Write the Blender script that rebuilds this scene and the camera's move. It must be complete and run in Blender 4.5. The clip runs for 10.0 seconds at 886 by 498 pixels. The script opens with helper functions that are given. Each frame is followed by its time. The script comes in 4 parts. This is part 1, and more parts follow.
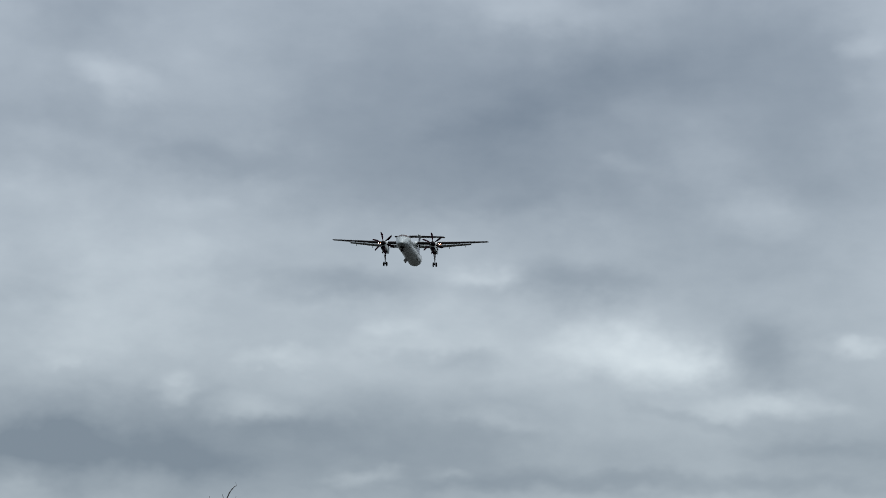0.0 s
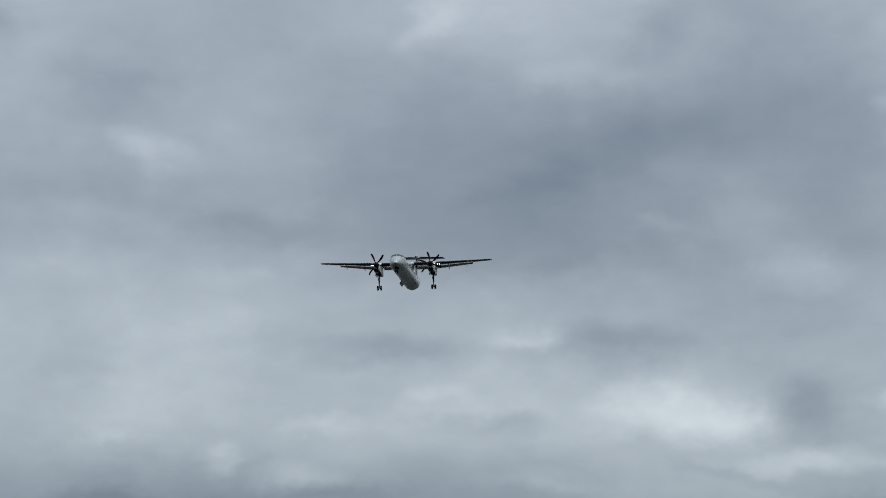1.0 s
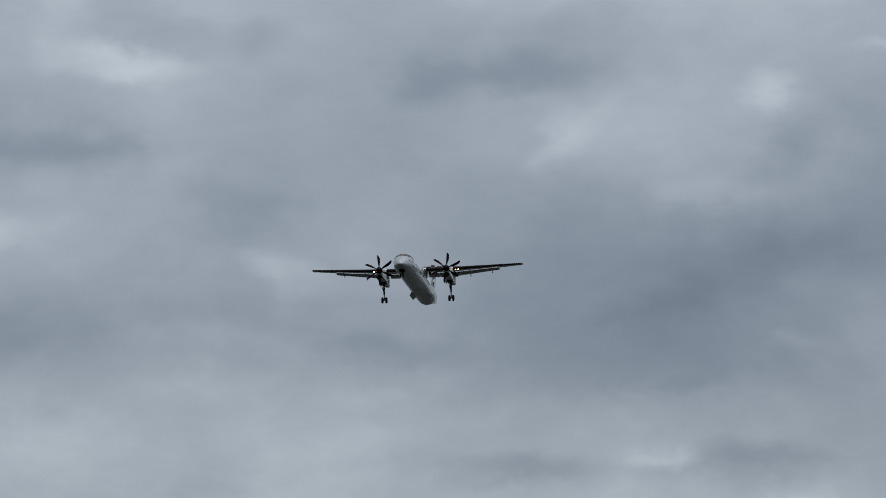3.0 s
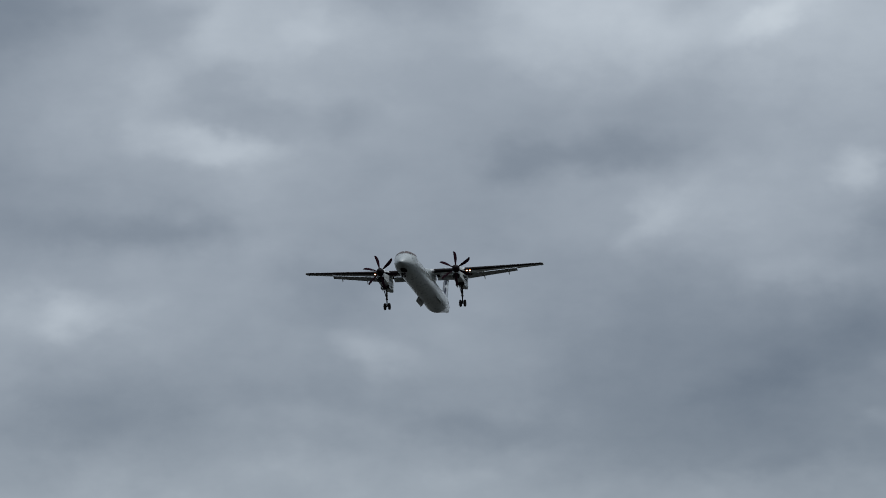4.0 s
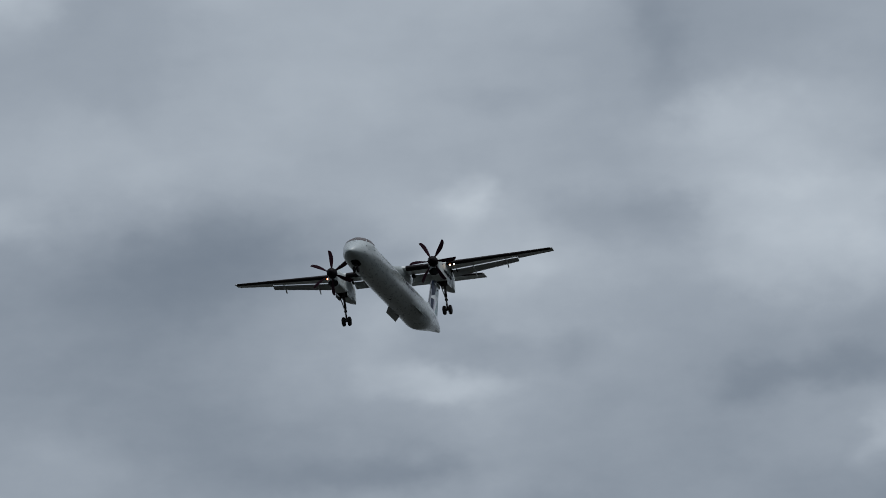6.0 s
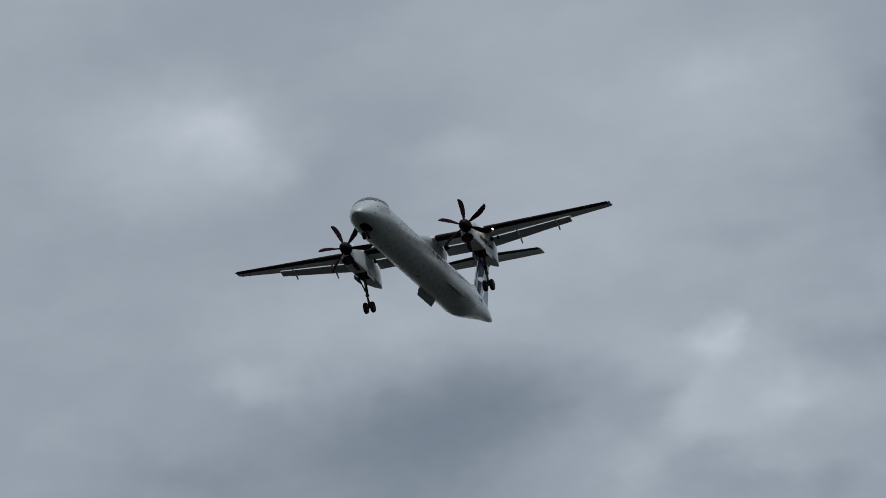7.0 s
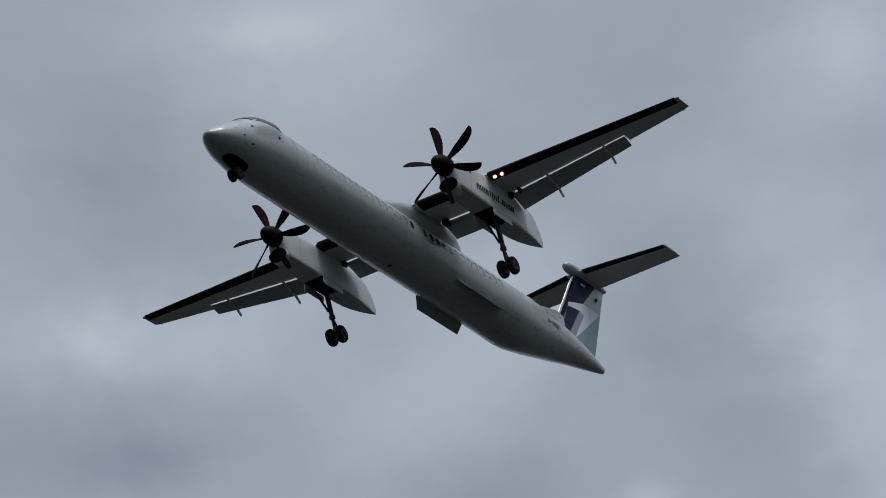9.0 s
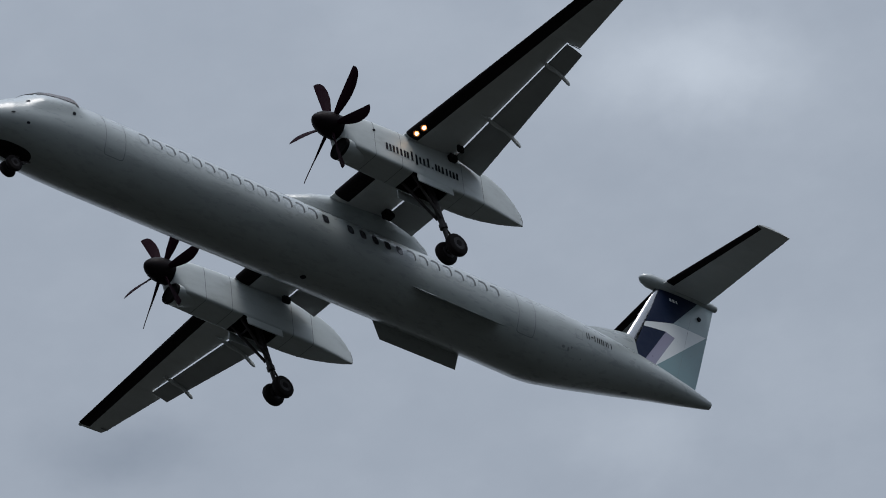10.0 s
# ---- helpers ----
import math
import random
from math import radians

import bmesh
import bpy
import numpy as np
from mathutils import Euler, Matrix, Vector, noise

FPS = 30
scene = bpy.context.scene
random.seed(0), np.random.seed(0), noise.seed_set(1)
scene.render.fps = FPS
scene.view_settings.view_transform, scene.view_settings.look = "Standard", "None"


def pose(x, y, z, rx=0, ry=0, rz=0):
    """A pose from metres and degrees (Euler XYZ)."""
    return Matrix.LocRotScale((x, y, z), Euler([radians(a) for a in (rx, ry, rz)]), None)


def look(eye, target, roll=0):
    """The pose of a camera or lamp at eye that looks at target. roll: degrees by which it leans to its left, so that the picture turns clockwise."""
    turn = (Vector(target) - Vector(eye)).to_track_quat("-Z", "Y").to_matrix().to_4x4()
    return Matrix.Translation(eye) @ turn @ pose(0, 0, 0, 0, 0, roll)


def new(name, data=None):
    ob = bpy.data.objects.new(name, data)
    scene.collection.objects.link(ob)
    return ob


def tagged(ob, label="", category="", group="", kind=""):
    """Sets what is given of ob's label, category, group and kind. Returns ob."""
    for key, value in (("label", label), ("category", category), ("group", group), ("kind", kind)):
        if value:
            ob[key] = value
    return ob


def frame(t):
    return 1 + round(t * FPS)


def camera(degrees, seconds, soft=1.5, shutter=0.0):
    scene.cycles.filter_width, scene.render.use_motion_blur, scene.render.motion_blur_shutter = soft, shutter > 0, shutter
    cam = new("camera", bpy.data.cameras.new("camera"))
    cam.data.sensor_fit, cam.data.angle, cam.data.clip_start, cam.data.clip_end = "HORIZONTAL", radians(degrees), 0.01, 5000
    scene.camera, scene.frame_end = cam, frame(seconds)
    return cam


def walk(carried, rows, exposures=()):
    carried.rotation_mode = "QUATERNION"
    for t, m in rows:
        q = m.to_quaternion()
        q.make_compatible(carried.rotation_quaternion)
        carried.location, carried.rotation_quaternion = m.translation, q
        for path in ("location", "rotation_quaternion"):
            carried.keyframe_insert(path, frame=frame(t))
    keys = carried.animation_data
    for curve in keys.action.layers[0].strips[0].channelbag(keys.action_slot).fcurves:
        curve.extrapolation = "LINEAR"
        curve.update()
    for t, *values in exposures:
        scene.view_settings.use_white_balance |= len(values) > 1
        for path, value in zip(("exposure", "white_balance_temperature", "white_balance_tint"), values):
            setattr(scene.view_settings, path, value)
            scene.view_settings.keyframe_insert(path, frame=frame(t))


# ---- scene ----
# A turboprop airliner comes in to land under a broken overcast, seen through a long lens from a field.

# ---- camera ----
cam = camera(12.78, 10.0, soft=0.95)
CAMERA_ROWS = [
    (0.0, pose(0, 0, 1.65, 98.947, -1.202, 5.163)),
    (0.5, pose(0, 0, 1.65, 99.251, -1.147, 5.394)),
    (1.0, pose(0, 0, 1.65, 99.869, 0.216, 6.000)),
    (1.5, pose(0, 0, 1.65, 100.350, 0.813, 6.440)),
    (2.0, pose(0, 0, 1.65, 100.614, 1.010, 6.988)),
    (2.5, pose(0, 0, 1.65, 101.019, 0.703, 7.502)),
    (2.7, pose(0, 0, 1.65, 101.264, 0.578, 7.674)),
    (3.8, pose(0, 0, 1.65, 102.529, 0.521, 9.093)),
    (4.0, pose(0, 0, 1.65, 102.795, 0.549, 9.349)),
    (4.5, pose(0, 0, 1.65, 103.492, 0.746, 10.015)),
    (5.0, pose(0, 0, 1.65, 104.312, 1.231, 10.869)),
    (5.2, pose(0, 0, 1.65, 104.658, 1.417, 11.257)),
    (6.3, pose(0, 0, 1.65, 107.015, 3.830, 14.536)),
    (6.5, pose(0, 0, 1.65, 107.526, 4.221, 15.450)),
    (7.0, pose(0, 0, 1.65, 108.710, 5.288, 17.918)),
    (7.5, pose(0, 0, 1.65, 110.766, 6.035, 20.376)),
    (8.0, pose(0, 0, 1.65, 113.231, 6.509, 23.639)),
    (8.5, pose(0, 0, 1.65, 115.618, 6.396, 27.464)),
    (9.0, pose(0, 0, 1.65, 118.757, 6.142, 32.650)),
    (9.5, pose(0, 0, 1.65, 122.572, 6.278, 39.612)),
    (10.0, pose(0, 0, 1.65, 128.094, 6.048, 50.271)),
]

AIRLINER_ROWS = [
    (0.0, pose(-71.77, 686.58, 111.89, -0.41, 0.52, -90.15)),
    (0.5, pose(-72.30, 654.64, 110.51, -0.14, 0.42, -90.16)),
    (1.0, pose(-72.80, 622.74, 109.11, 0.24, 0.44, -90.11)),
    (1.5, pose(-73.26, 590.86, 107.69, 0.20, 0.23, -90.09)),
    (2.0, pose(-73.69, 559.03, 106.26, 0.18, -0.06, -90.05)),
    (2.5, pose(-74.09, 527.22, 104.82, 0.05, -0.34, -90.12)),
    (2.7, pose(-74.23, 514.51, 104.23, -0.02, -0.33, -90.05)),
    (3.8, pose(-74.94, 444.70, 100.99, -0.02, -0.63, -90.27)),
    (4.0, pose(-75.05, 432.02, 100.40, -0.03, -0.55, -90.31)),
    (4.5, pose(-75.30, 400.36, 98.90, -0.04, -0.33, -90.18)),
    (5.0, pose(-75.52, 368.73, 97.38, -0.14, 0.08, -90.36)),
    (5.2, pose(-75.59, 356.09, 96.77, -0.11, 0.06, -90.33)),
    (6.3, pose(-75.91, 286.65, 93.37, 0.13, -0.05, -89.78)),
    (6.5, pose(-75.95, 274.05, 92.75, 0.20, -0.03, -89.72)),
    (7.0, pose(-76.03, 242.56, 91.18, 0.11, 0.01, -89.51)),
    (7.5, pose(-76.06, 211.10, 89.59, 0.12, 0.05, -89.54)),
    (8.0, pose(-76.07, 179.68, 87.99, 0.08, -0.06, -89.76)),
    (8.5, pose(-76.03, 148.29, 86.37, 0.06, -0.10, -89.85)),
    (9.0, pose(-75.97, 116.94, 84.74, -0.04, -0.21, -90.11)),
    (9.5, pose(-75.86, 85.62, 83.10, -0.32, 0.36, -89.95)),
    (10.0, pose(-75.72, 54.34, 81.44, -0.08, 0.54, -89.60)),
]
walk(cam, CAMERA_ROWS, [(0, 0.34, 6500, 10), (1.5, 0.18, 6480, 10), (2.5, 0.10, 6470, 11), (4, -0.07, 6450, 11), (5, -0.08, 6450, 11),
                         (6.5, -0.16, 6440, 11), (8, -0.10, 6420, 12), (9, -0.07, 6390, 12), (9.5, 0.01, 6370, 13), (10, 0.04, 6350, 13)])

# ---- sky and light ----
SUN_TURN, SUN_UP = radians(105), radians(68)
world = bpy.data.worlds.new("overcast_sky")
scene.world = world
world.use_nodes = True
wt = world.node_tree
wt.nodes.clear()


class Net:
    """Short names for node building."""

    def __init__(self, tree):
        self.tree = tree

    def node(self, kind, values=None, **props):
        n = self.tree.nodes.new(kind)
        for k, v in props.items():
            setattr(n, k, v)
        for k, v in (values or {}).items():
            if isinstance(v, bpy.types.NodeSocket):
                self.tree.links.new(v, n.inputs[k])
            else:
                n.inputs[k].default_value = v
        return n

    def math(self, op, a, b=0.0, c=0.0, clamp=False):
        n = self.node("ShaderNodeMath", {0: a, 1: b, 2: c}, operation=op, use_clamp=clamp)
        return n.outputs[0]

    def vmath(self, op, a, b=(0, 0, 0)):
        return self.node("ShaderNodeVectorMath", {0: a, 1: b}, operation=op).outputs[0]

    def noise(self, vec, scale, detail=4.0, rough=0.55):
        return self.node("ShaderNodeTexNoise", {"Vector": vec, "Scale": scale, "Detail": detail, "Roughness": rough})

    def range(self, v, a, b, c, d, kind="LINEAR"):
        n = self.node("ShaderNodeMapRange", {"Value": v, "From Min": a, "From Max": b, "To Min": c, "To Max": d}, interpolation_type=kind)
        return n.outputs[0]

    def mix(self, f, a, b, blend="MIX"):
        n = self.node("ShaderNodeMix", data_type="RGBA", blend_type=blend)
        for k, v in ((0, f), (6, a), (7, b)):
            if isinstance(v, bpy.types.NodeSocket):
                self.tree.links.new(v, n.inputs[k])
            else:
                n.inputs[k].default_value = v if k == 0 else (*v, 1)
        return n.outputs[2]


w = Net(wt)
ray_way = w.node("ShaderNodeTexCoord").outputs["Generated"]
axes = w.node("ShaderNodeSeparateXYZ", {0: ray_way})
azimuth = w.math("DEGREES", w.math("ARCTAN2", axes.outputs[0], axes.outputs[1]))
height = w.math("DEGREES", w.math("ARCSINE", w.math("MINIMUM", w.math("MAXIMUM", axes.outputs[2], -0.999), 0.999)))
on_sky = w.node("ShaderNodeCombineXYZ", {0: azimuth, 1: height, 2: 0.0}).outputs[0]
# the cloud edges are pulled about at two sizes
stretch = w.vmath("MULTIPLY", ray_way, (1.0, 1.0, 1.45))
pull_1 = w.vmath("SUBTRACT", w.noise(stretch, 22.0, 3.0).outputs["Color"], (0.5, 0.5, 0.5))
pull_2 = w.vmath("SUBTRACT", w.noise(stretch, 75.0, 3.0).outputs["Color"], (0.5, 0.5, 0.5))
pulled = w.node("ShaderNodeSeparateXYZ", {0: w.vmath("ADD", on_sky, w.vmath("ADD", w.vmath("MULTIPLY", pull_1, (1.0, 0.5, 0)), w.vmath("MULTIPLY", pull_2, (0.9, 0.55, 0))))})
masses = w.math("MULTIPLY", height, 0.0)


def cloud(az, el, wide, high, tilt, amount):
    """A soft lighter (or darker) mass in the overcast, in degrees."""
    global masses
    k = 1.75
    # the sum so far rides along as a third axis that the scale makes nothing of
    here = w.node("ShaderNodeCombineXYZ", {0: pulled.outputs[0], 1: pulled.outputs[1], 2: masses}).outputs[0]
    m = w.node("ShaderNodeMapping", {"Vector": here, "Location": (az, el, 0), "Rotation": (0, 0, radians(tilt)),
               "Scale": (wide * k / math.cos(radians(el)), high * k, 1e6)}, vector_type="TEXTURE")
    far = w.node("ShaderNodeVectorMath", {0: m.outputs[0]}, operation="LENGTH").outputs["Value"]
    masses = w.math("ADD", masses, w.range(far, 0.0, 1.0, amount, 0.0, "SMOOTHSTEP"))


cloud(-11.28, 5.36, 0.39, 0.16, 2, 0.20)
cloud(-6.30, 5.53, 0.65, 0.12, 1, 0.43)
cloud(-2.82, 5.56, 3.26, 0.14, 1, -0.27)
cloud(-5.03, 5.60, 0.33, 0.08, 1, 0.30)
cloud(-6.63, 5.69, 0.33, 0.16, 1, 0.15)
cloud(-9.01, 5.79, 1.17, 0.26, 2, -0.33)
cloud(-11.83, 5.95, 1.45, 0.95, 0, -0.64)
cloud(-9.72, 5.95, 1.45, 0.95, 0, -0.66)
cloud(-7.61, 5.95, 1.45, 0.95, 0, -0.52)
cloud(-5.50, 5.95, 1.45, 0.95, 0, -0.61)
cloud(-3.38, 5.95, 1.45, 0.95, 0, -0.29)
cloud(-1.27, 5.95, 1.45, 0.95, 0, -0.22)
cloud(0.84, 5.95, 1.45, 0.95, 0, -0.36)
cloud(-10.98, 5.98, 1.30, 0.26, 2, -0.41)
cloud(0.04, 6.17, 0.98, 0.12, 1, -0.15)
cloud(-7.63, 6.27, 0.98, 0.16, 1, -0.28)
cloud(-4.39, 6.47, 0.59, 0.13, -7, 0.24)
cloud(-7.97, 6.55, 0.52, 0.18, 1, 0.30)
cloud(-1.77, 6.55, 0.59, 0.08, -14, -0.15)
cloud(0.36, 6.70, 0.39, 0.13, 1, 0.16)
cloud(-0.70, 6.73, 0.85, 0.18, 1, 0.37)
cloud(-9.12, 6.81, 0.29, 0.21, 2, 0.37)
cloud(-10.94, 7.20, 0.39, 0.12, 2, 0.15)
cloud(-0.22, 7.22, 0.72, 0.20, 1, -0.14)
cloud(-5.84, 7.26, 0.59, 0.13, 1, -0.15)
cloud(-4.82, 7.32, 0.46, 0.14, 1, -0.25)
cloud(-7.82, 7.33, 0.46, 0.13, 1, 0.21)
cloud(-1.86, 7.37, 0.29, 0.26, 1, 0.20)
cloud(-12.79, 7.40, 1.45, 0.95, 0, -0.14)
cloud(-10.67, 7.40, 1.45, 0.95, 0, 0.14)
cloud(-6.44, 7.40, 1.45, 0.95, 0, 0.08)
cloud(-4.32, 7.40, 1.45, 0.95, 0, 0.04)
cloud(-2.20, 7.40, 1.45, 0.95, 0, 0.12)
cloud(-0.08, 7.40, 1.45, 0.95, 0, -0.11)
cloud(-2.60, 7.52, 0.98, 0.36, -9, 0.47)
cloud(-0.71, 7.55, 0.52, 0.52, 1, -0.44)
cloud(0.76, 7.64, 0.39, 0.16, 0, 0.38)
cloud(-6.10, 7.78, 0.39, 0.13, 1, 0.19)
cloud(-11.38, 8.08, 0.52, 0.16, 2, -0.15)
cloud(-6.53, 8.35, 1.17, 0.23, -2, -0.28)
cloud(-11.06, 8.43, 0.39, 0.33, -0, -0.11)
cloud(-6.57, 8.47, 1.04, 0.20, -1, -0.14)
cloud(-3.44, 8.49, 1.17, 0.26, 1, -0.38)
cloud(-4.85, 8.55, 0.52, 0.16, 1, 0.24)
cloud(-8.50, 8.58, 0.72, 0.16, -1, -0.13)
cloud(-4.67, 8.60, 0.39, 0.16, -1, 0.14)
cloud(-13.62, 8.85, 1.45, 0.95, 0, 0.20)
cloud(-9.37, 8.85, 1.45, 0.95, 0, 0.12)
cloud(-7.25, 8.85, 1.45, 0.95, 0, -0.11)
cloud(-3.00, 8.85, 1.45, 0.95, 0, -0.20)
cloud(-0.87, 8.85, 1.45, 0.95, 0, -0.26)
cloud(-8.91, 9.48, 0.59, 0.16, -1, 0.11)
cloud(-0.73, 9.59, 0.59, 0.29, 0, 0.34)
cloud(-11.39, 9.65, 0.72, 0.26, -10, 0.21)
cloud(-4.04, 9.67, 0.72, 0.13, 6, -0.11)
cloud(-8.73, 10.17, 1.30, 0.26, -6, -0.25)
cloud(-2.80, 10.18, 0.26, 0.14, 1, 0.18)
cloud(-14.54, 10.30, 1.45, 0.95, 0, -0.50)
cloud(-12.40, 10.30, 1.45, 0.95, 0, -0.26)
cloud(-10.27, 10.30, 1.45, 0.95, 0, -0.26)
cloud(-8.13, 10.30, 1.45, 0.95, 0, -0.25)
cloud(-6.00, 10.30, 1.45, 0.95, 0, -0.59)
cloud(-3.86, 10.30, 1.45, 0.95, 0, -0.68)
cloud(-1.73, 10.30, 1.45, 0.95, 0, -0.24)
cloud(0.41, 10.30, 1.45, 0.95, 0, -0.40)
cloud(-11.30, 10.37, 0.72, 0.16, 2, 0.13)
cloud(-4.48, 10.81, 0.91, 0.23, 9, -0.21)
cloud(-10.18, 11.35, 0.59, 0.26, -13, 0.35)
cloud(-2.90, 11.37, 1.70, 0.39, 1, -0.21)
cloud(-2.69, 11.59, 1.04, 0.39, -2, -0.16)
cloud(-15.32, 11.75, 1.45, 0.95, 0, 0.12)
cloud(-11.03, 11.75, 1.45, 0.95, 0, -0.26)
cloud(-8.89, 11.75, 1.45, 0.95, 0, -0.10)
cloud(-6.74, 11.75, 1.45, 0.95, 0, -0.41)
cloud(-4.60, 11.75, 1.45, 0.95, 0, -0.44)
cloud(-2.45, 11.75, 1.45, 0.95, 0, -0.39)
cloud(-0.31, 11.75, 1.45, 0.95, 0, -0.53)
cloud(-14.73, 11.84, 0.72, 0.33, 0, 0.32)
cloud(0.74, 11.92, 0.39, 0.23, 10, 0.29)
cloud(-11.11, 11.92, 0.72, 0.20, 2, -0.10)
cloud(-10.81, 12.32, 0.85, 0.26, -0, -0.20)
cloud(-3.84, 12.33, 0.72, 0.23, 1, 0.22)
cloud(-4.17, 12.36, 0.52, 0.26, -1, 0.09)
cloud(-2.65, 12.97, 0.52, 0.33, 33, -0.29)
cloud(-13.90, 13.02, 1.30, 0.26, 0, -0.21)
cloud(-12.98, 13.08, 0.78, 0.33, 0, -0.21)
cloud(-8.72, 13.08, 0.59, 0.33, -0, -0.09)
cloud(-16.19, 13.20, 1.45, 0.95, 0, -0.37)
cloud(-14.03, 13.20, 1.45, 0.95, 0, -0.25)
cloud(-9.72, 13.20, 1.45, 0.95, 0, -0.22)
cloud(-7.56, 13.20, 1.45, 0.95, 0, -0.11)
cloud(-5.40, 13.20, 1.45, 0.95, 0, 0.09)
cloud(-1.09, 13.20, 1.45, 0.95, 0, -0.33)
cloud(-6.08, 13.22, 0.72, 0.26, 33, 0.24)
cloud(-1.47, 13.42, 0.59, 0.33, -2, -0.11)
cloud(-2.96, 13.84, 0.39, 0.26, -2, 0.37)
cloud(-8.03, 14.06, 0.59, 0.29, -1, -0.33)
cloud(-6.57, 14.20, 0.98, 0.26, -1, -0.33)
cloud(-12.48, 14.26, 0.72, 0.20, -0, 0.12)
cloud(-12.82, 14.26, 0.85, 0.26, -7, 0.30)
cloud(-1.27, 14.39, 0.52, 0.10, -2, 0.21)
cloud(-21.28, 14.65, 1.45, 0.95, 0, -0.28)
cloud(-19.11, 14.65, 1.45, 0.95, 0, -0.26)
cloud(-16.93, 14.65, 1.45, 0.95, 0, -0.35)
cloud(-14.76, 14.65, 1.45, 0.95, 0, 0.08)
cloud(-12.59, 14.65, 1.45, 0.95, 0, 0.11)
cloud(-8.25, 14.65, 1.45, 0.95, 0, -0.12)
cloud(-6.08, 14.65, 1.45, 0.95, 0, -0.22)
cloud(-3.91, 14.65, 1.45, 0.95, 0, 0.08)
cloud(-10.70, 14.65, 0.52, 0.26, -1, -0.23)
cloud(-12.14, 14.70, 0.85, 0.26, -5, -0.24)
cloud(-13.83, 14.75, 0.52, 0.33, 85, 0.08)
cloud(-3.74, 14.89, 0.52, 0.33, 17, -0.12)
cloud(-12.73, 15.15, 0.52, 0.29, -0, -0.24)
cloud(-8.14, 15.64, 0.52, 0.26, -6, 0.10)
cloud(-20.15, 15.67, 0.85, 0.26, -3, -0.22)
cloud(-11.87, 15.74, 1.04, 0.23, 5, 0.09)
cloud(-17.35, 15.81, 1.30, 0.39, -4, -0.15)
cloud(-11.20, 15.97, 0.46, 0.26, -0, 0.16)
cloud(-4.29, 15.97, 0.72, 0.23, 27, 0.30)
cloud(-13.38, 16.03, 0.59, 0.46, -5, -0.24)
cloud(-12.64, 16.05, 0.59, 0.26, 29, 0.12)
cloud(-19.95, 16.10, 1.45, 0.95, 0, -0.11)
cloud(-17.77, 16.10, 1.45, 0.95, 0, -0.32)
cloud(-15.58, 16.10, 1.45, 0.95, 0, -0.37)
cloud(-13.39, 16.10, 1.45, 0.95, 0, 0.18)
cloud(-11.21, 16.10, 1.45, 0.95, 0, 0.22)
cloud(-9.02, 16.10, 1.45, 0.95, 0, 0.06)
cloud(-6.84, 16.10, 1.45, 0.95, 0, 0.46)
cloud(-4.65, 16.10, 1.45, 0.95, 0, 0.39)
cloud(-2.46, 16.10, 1.45, 0.95, 0, 0.26)
cloud(-7.42, 16.15, 0.85, 0.29, -1, 0.11)
cloud(-5.54, 16.34, 0.46, 0.33, -2, -0.27)
cloud(-15.60, 16.36, 1.56, 0.52, 1, -0.31)
cloud(-9.75, 16.45, 1.04, 0.39, -6, -0.31)
cloud(-9.19, 16.72, 0.46, 0.29, -1, -0.16)
cloud(-10.59, 16.78, 0.59, 0.26, -1, -0.09)
cloud(-12.13, 16.87, 0.39, 0.33, -0, 0.39)
cloud(-7.23, 16.88, 0.78, 0.20, -2, 0.12)
cloud(-19.24, 16.89, 0.65, 0.29, -3, 0.27)
cloud(-18.47, 17.55, 1.45, 0.95, 0, 0.23)
cloud(-16.27, 17.55, 1.45, 0.95, 0, 0.19)
cloud(-14.07, 17.55, 1.45, 0.95, 0, 0.11)
cloud(-11.87, 17.55, 1.45, 0.95, 0, 0.08)
cloud(-7.46, 17.55, 1.45, 0.95, 0, 0.36)
cloud(-8.05, 18.01, 0.65, 0.39, 13, 0.19)
cloud(-11.80, 18.37, 0.78, 0.20, -5, -0.10)
cloud(-17.35, 18.60, 0.72, 0.29, -3, -0.09)
cloud(-14.83, 19.00, 1.45, 0.95, 0, 0.22)
cloud(-12.61, 19.00, 1.45, 0.95, 0, 0.11)
cloud(-8.17, 19.00, 1.45, 0.95, 0, -0.16)
cloud(-9.03, 19.18, 0.98, 0.46, -75, -0.26)
cloud(-18.05, 19.76, 0.52, 0.33, 35, -0.11)
cloud(-15.86, 20.06, 0.72, 0.26, -4, 0.13)
cloud(-19.13, 20.14, 0.65, 0.39, -7, 0.17)
cloud(-22.19, 20.45, 1.45, 0.95, 0, 0.06)
cloud(-19.95, 20.45, 1.45, 0.95, 0, 0.41)
cloud(-15.47, 20.45, 1.45, 0.95, 0, 0.07)
cloud(-13.23, 20.45, 1.45, 0.95, 0, 0.19)
cloud(-10.98, 20.45, 1.45, 0.95, 0, 0.28)
cloud(-8.74, 20.45, 1.45, 0.95, 0, -0.15)
cloud(-16.25, 20.58, 0.85, 0.39, -8, -0.07)
cloud(-19.56, 20.66, 0.65, 0.33, -2, 0.25)
cloud(-11.75, 20.74, 0.52, 0.23, -5, 0.10)
cloud(-27.50, 20.75, 0.65, 0.39, -5, -0.19)
cloud(-17.27, 21.38, 0.72, 0.39, 20, 0.07)
cloud(-22.98, 21.90, 1.45, 0.95, 0, 0.10)
cloud(-16.19, 21.90, 1.45, 0.95, 0, 0.10)
cloud(-13.93, 21.90, 1.45, 0.95, 0, 0.16)
cloud(-28.23, 23.35, 1.45, 0.95, 0, 0.32)
cloud(-25.95, 23.35, 1.45, 0.95, 0, 0.10)
cloud(-21.37, 23.35, 1.45, 0.95, 0, 0.17)
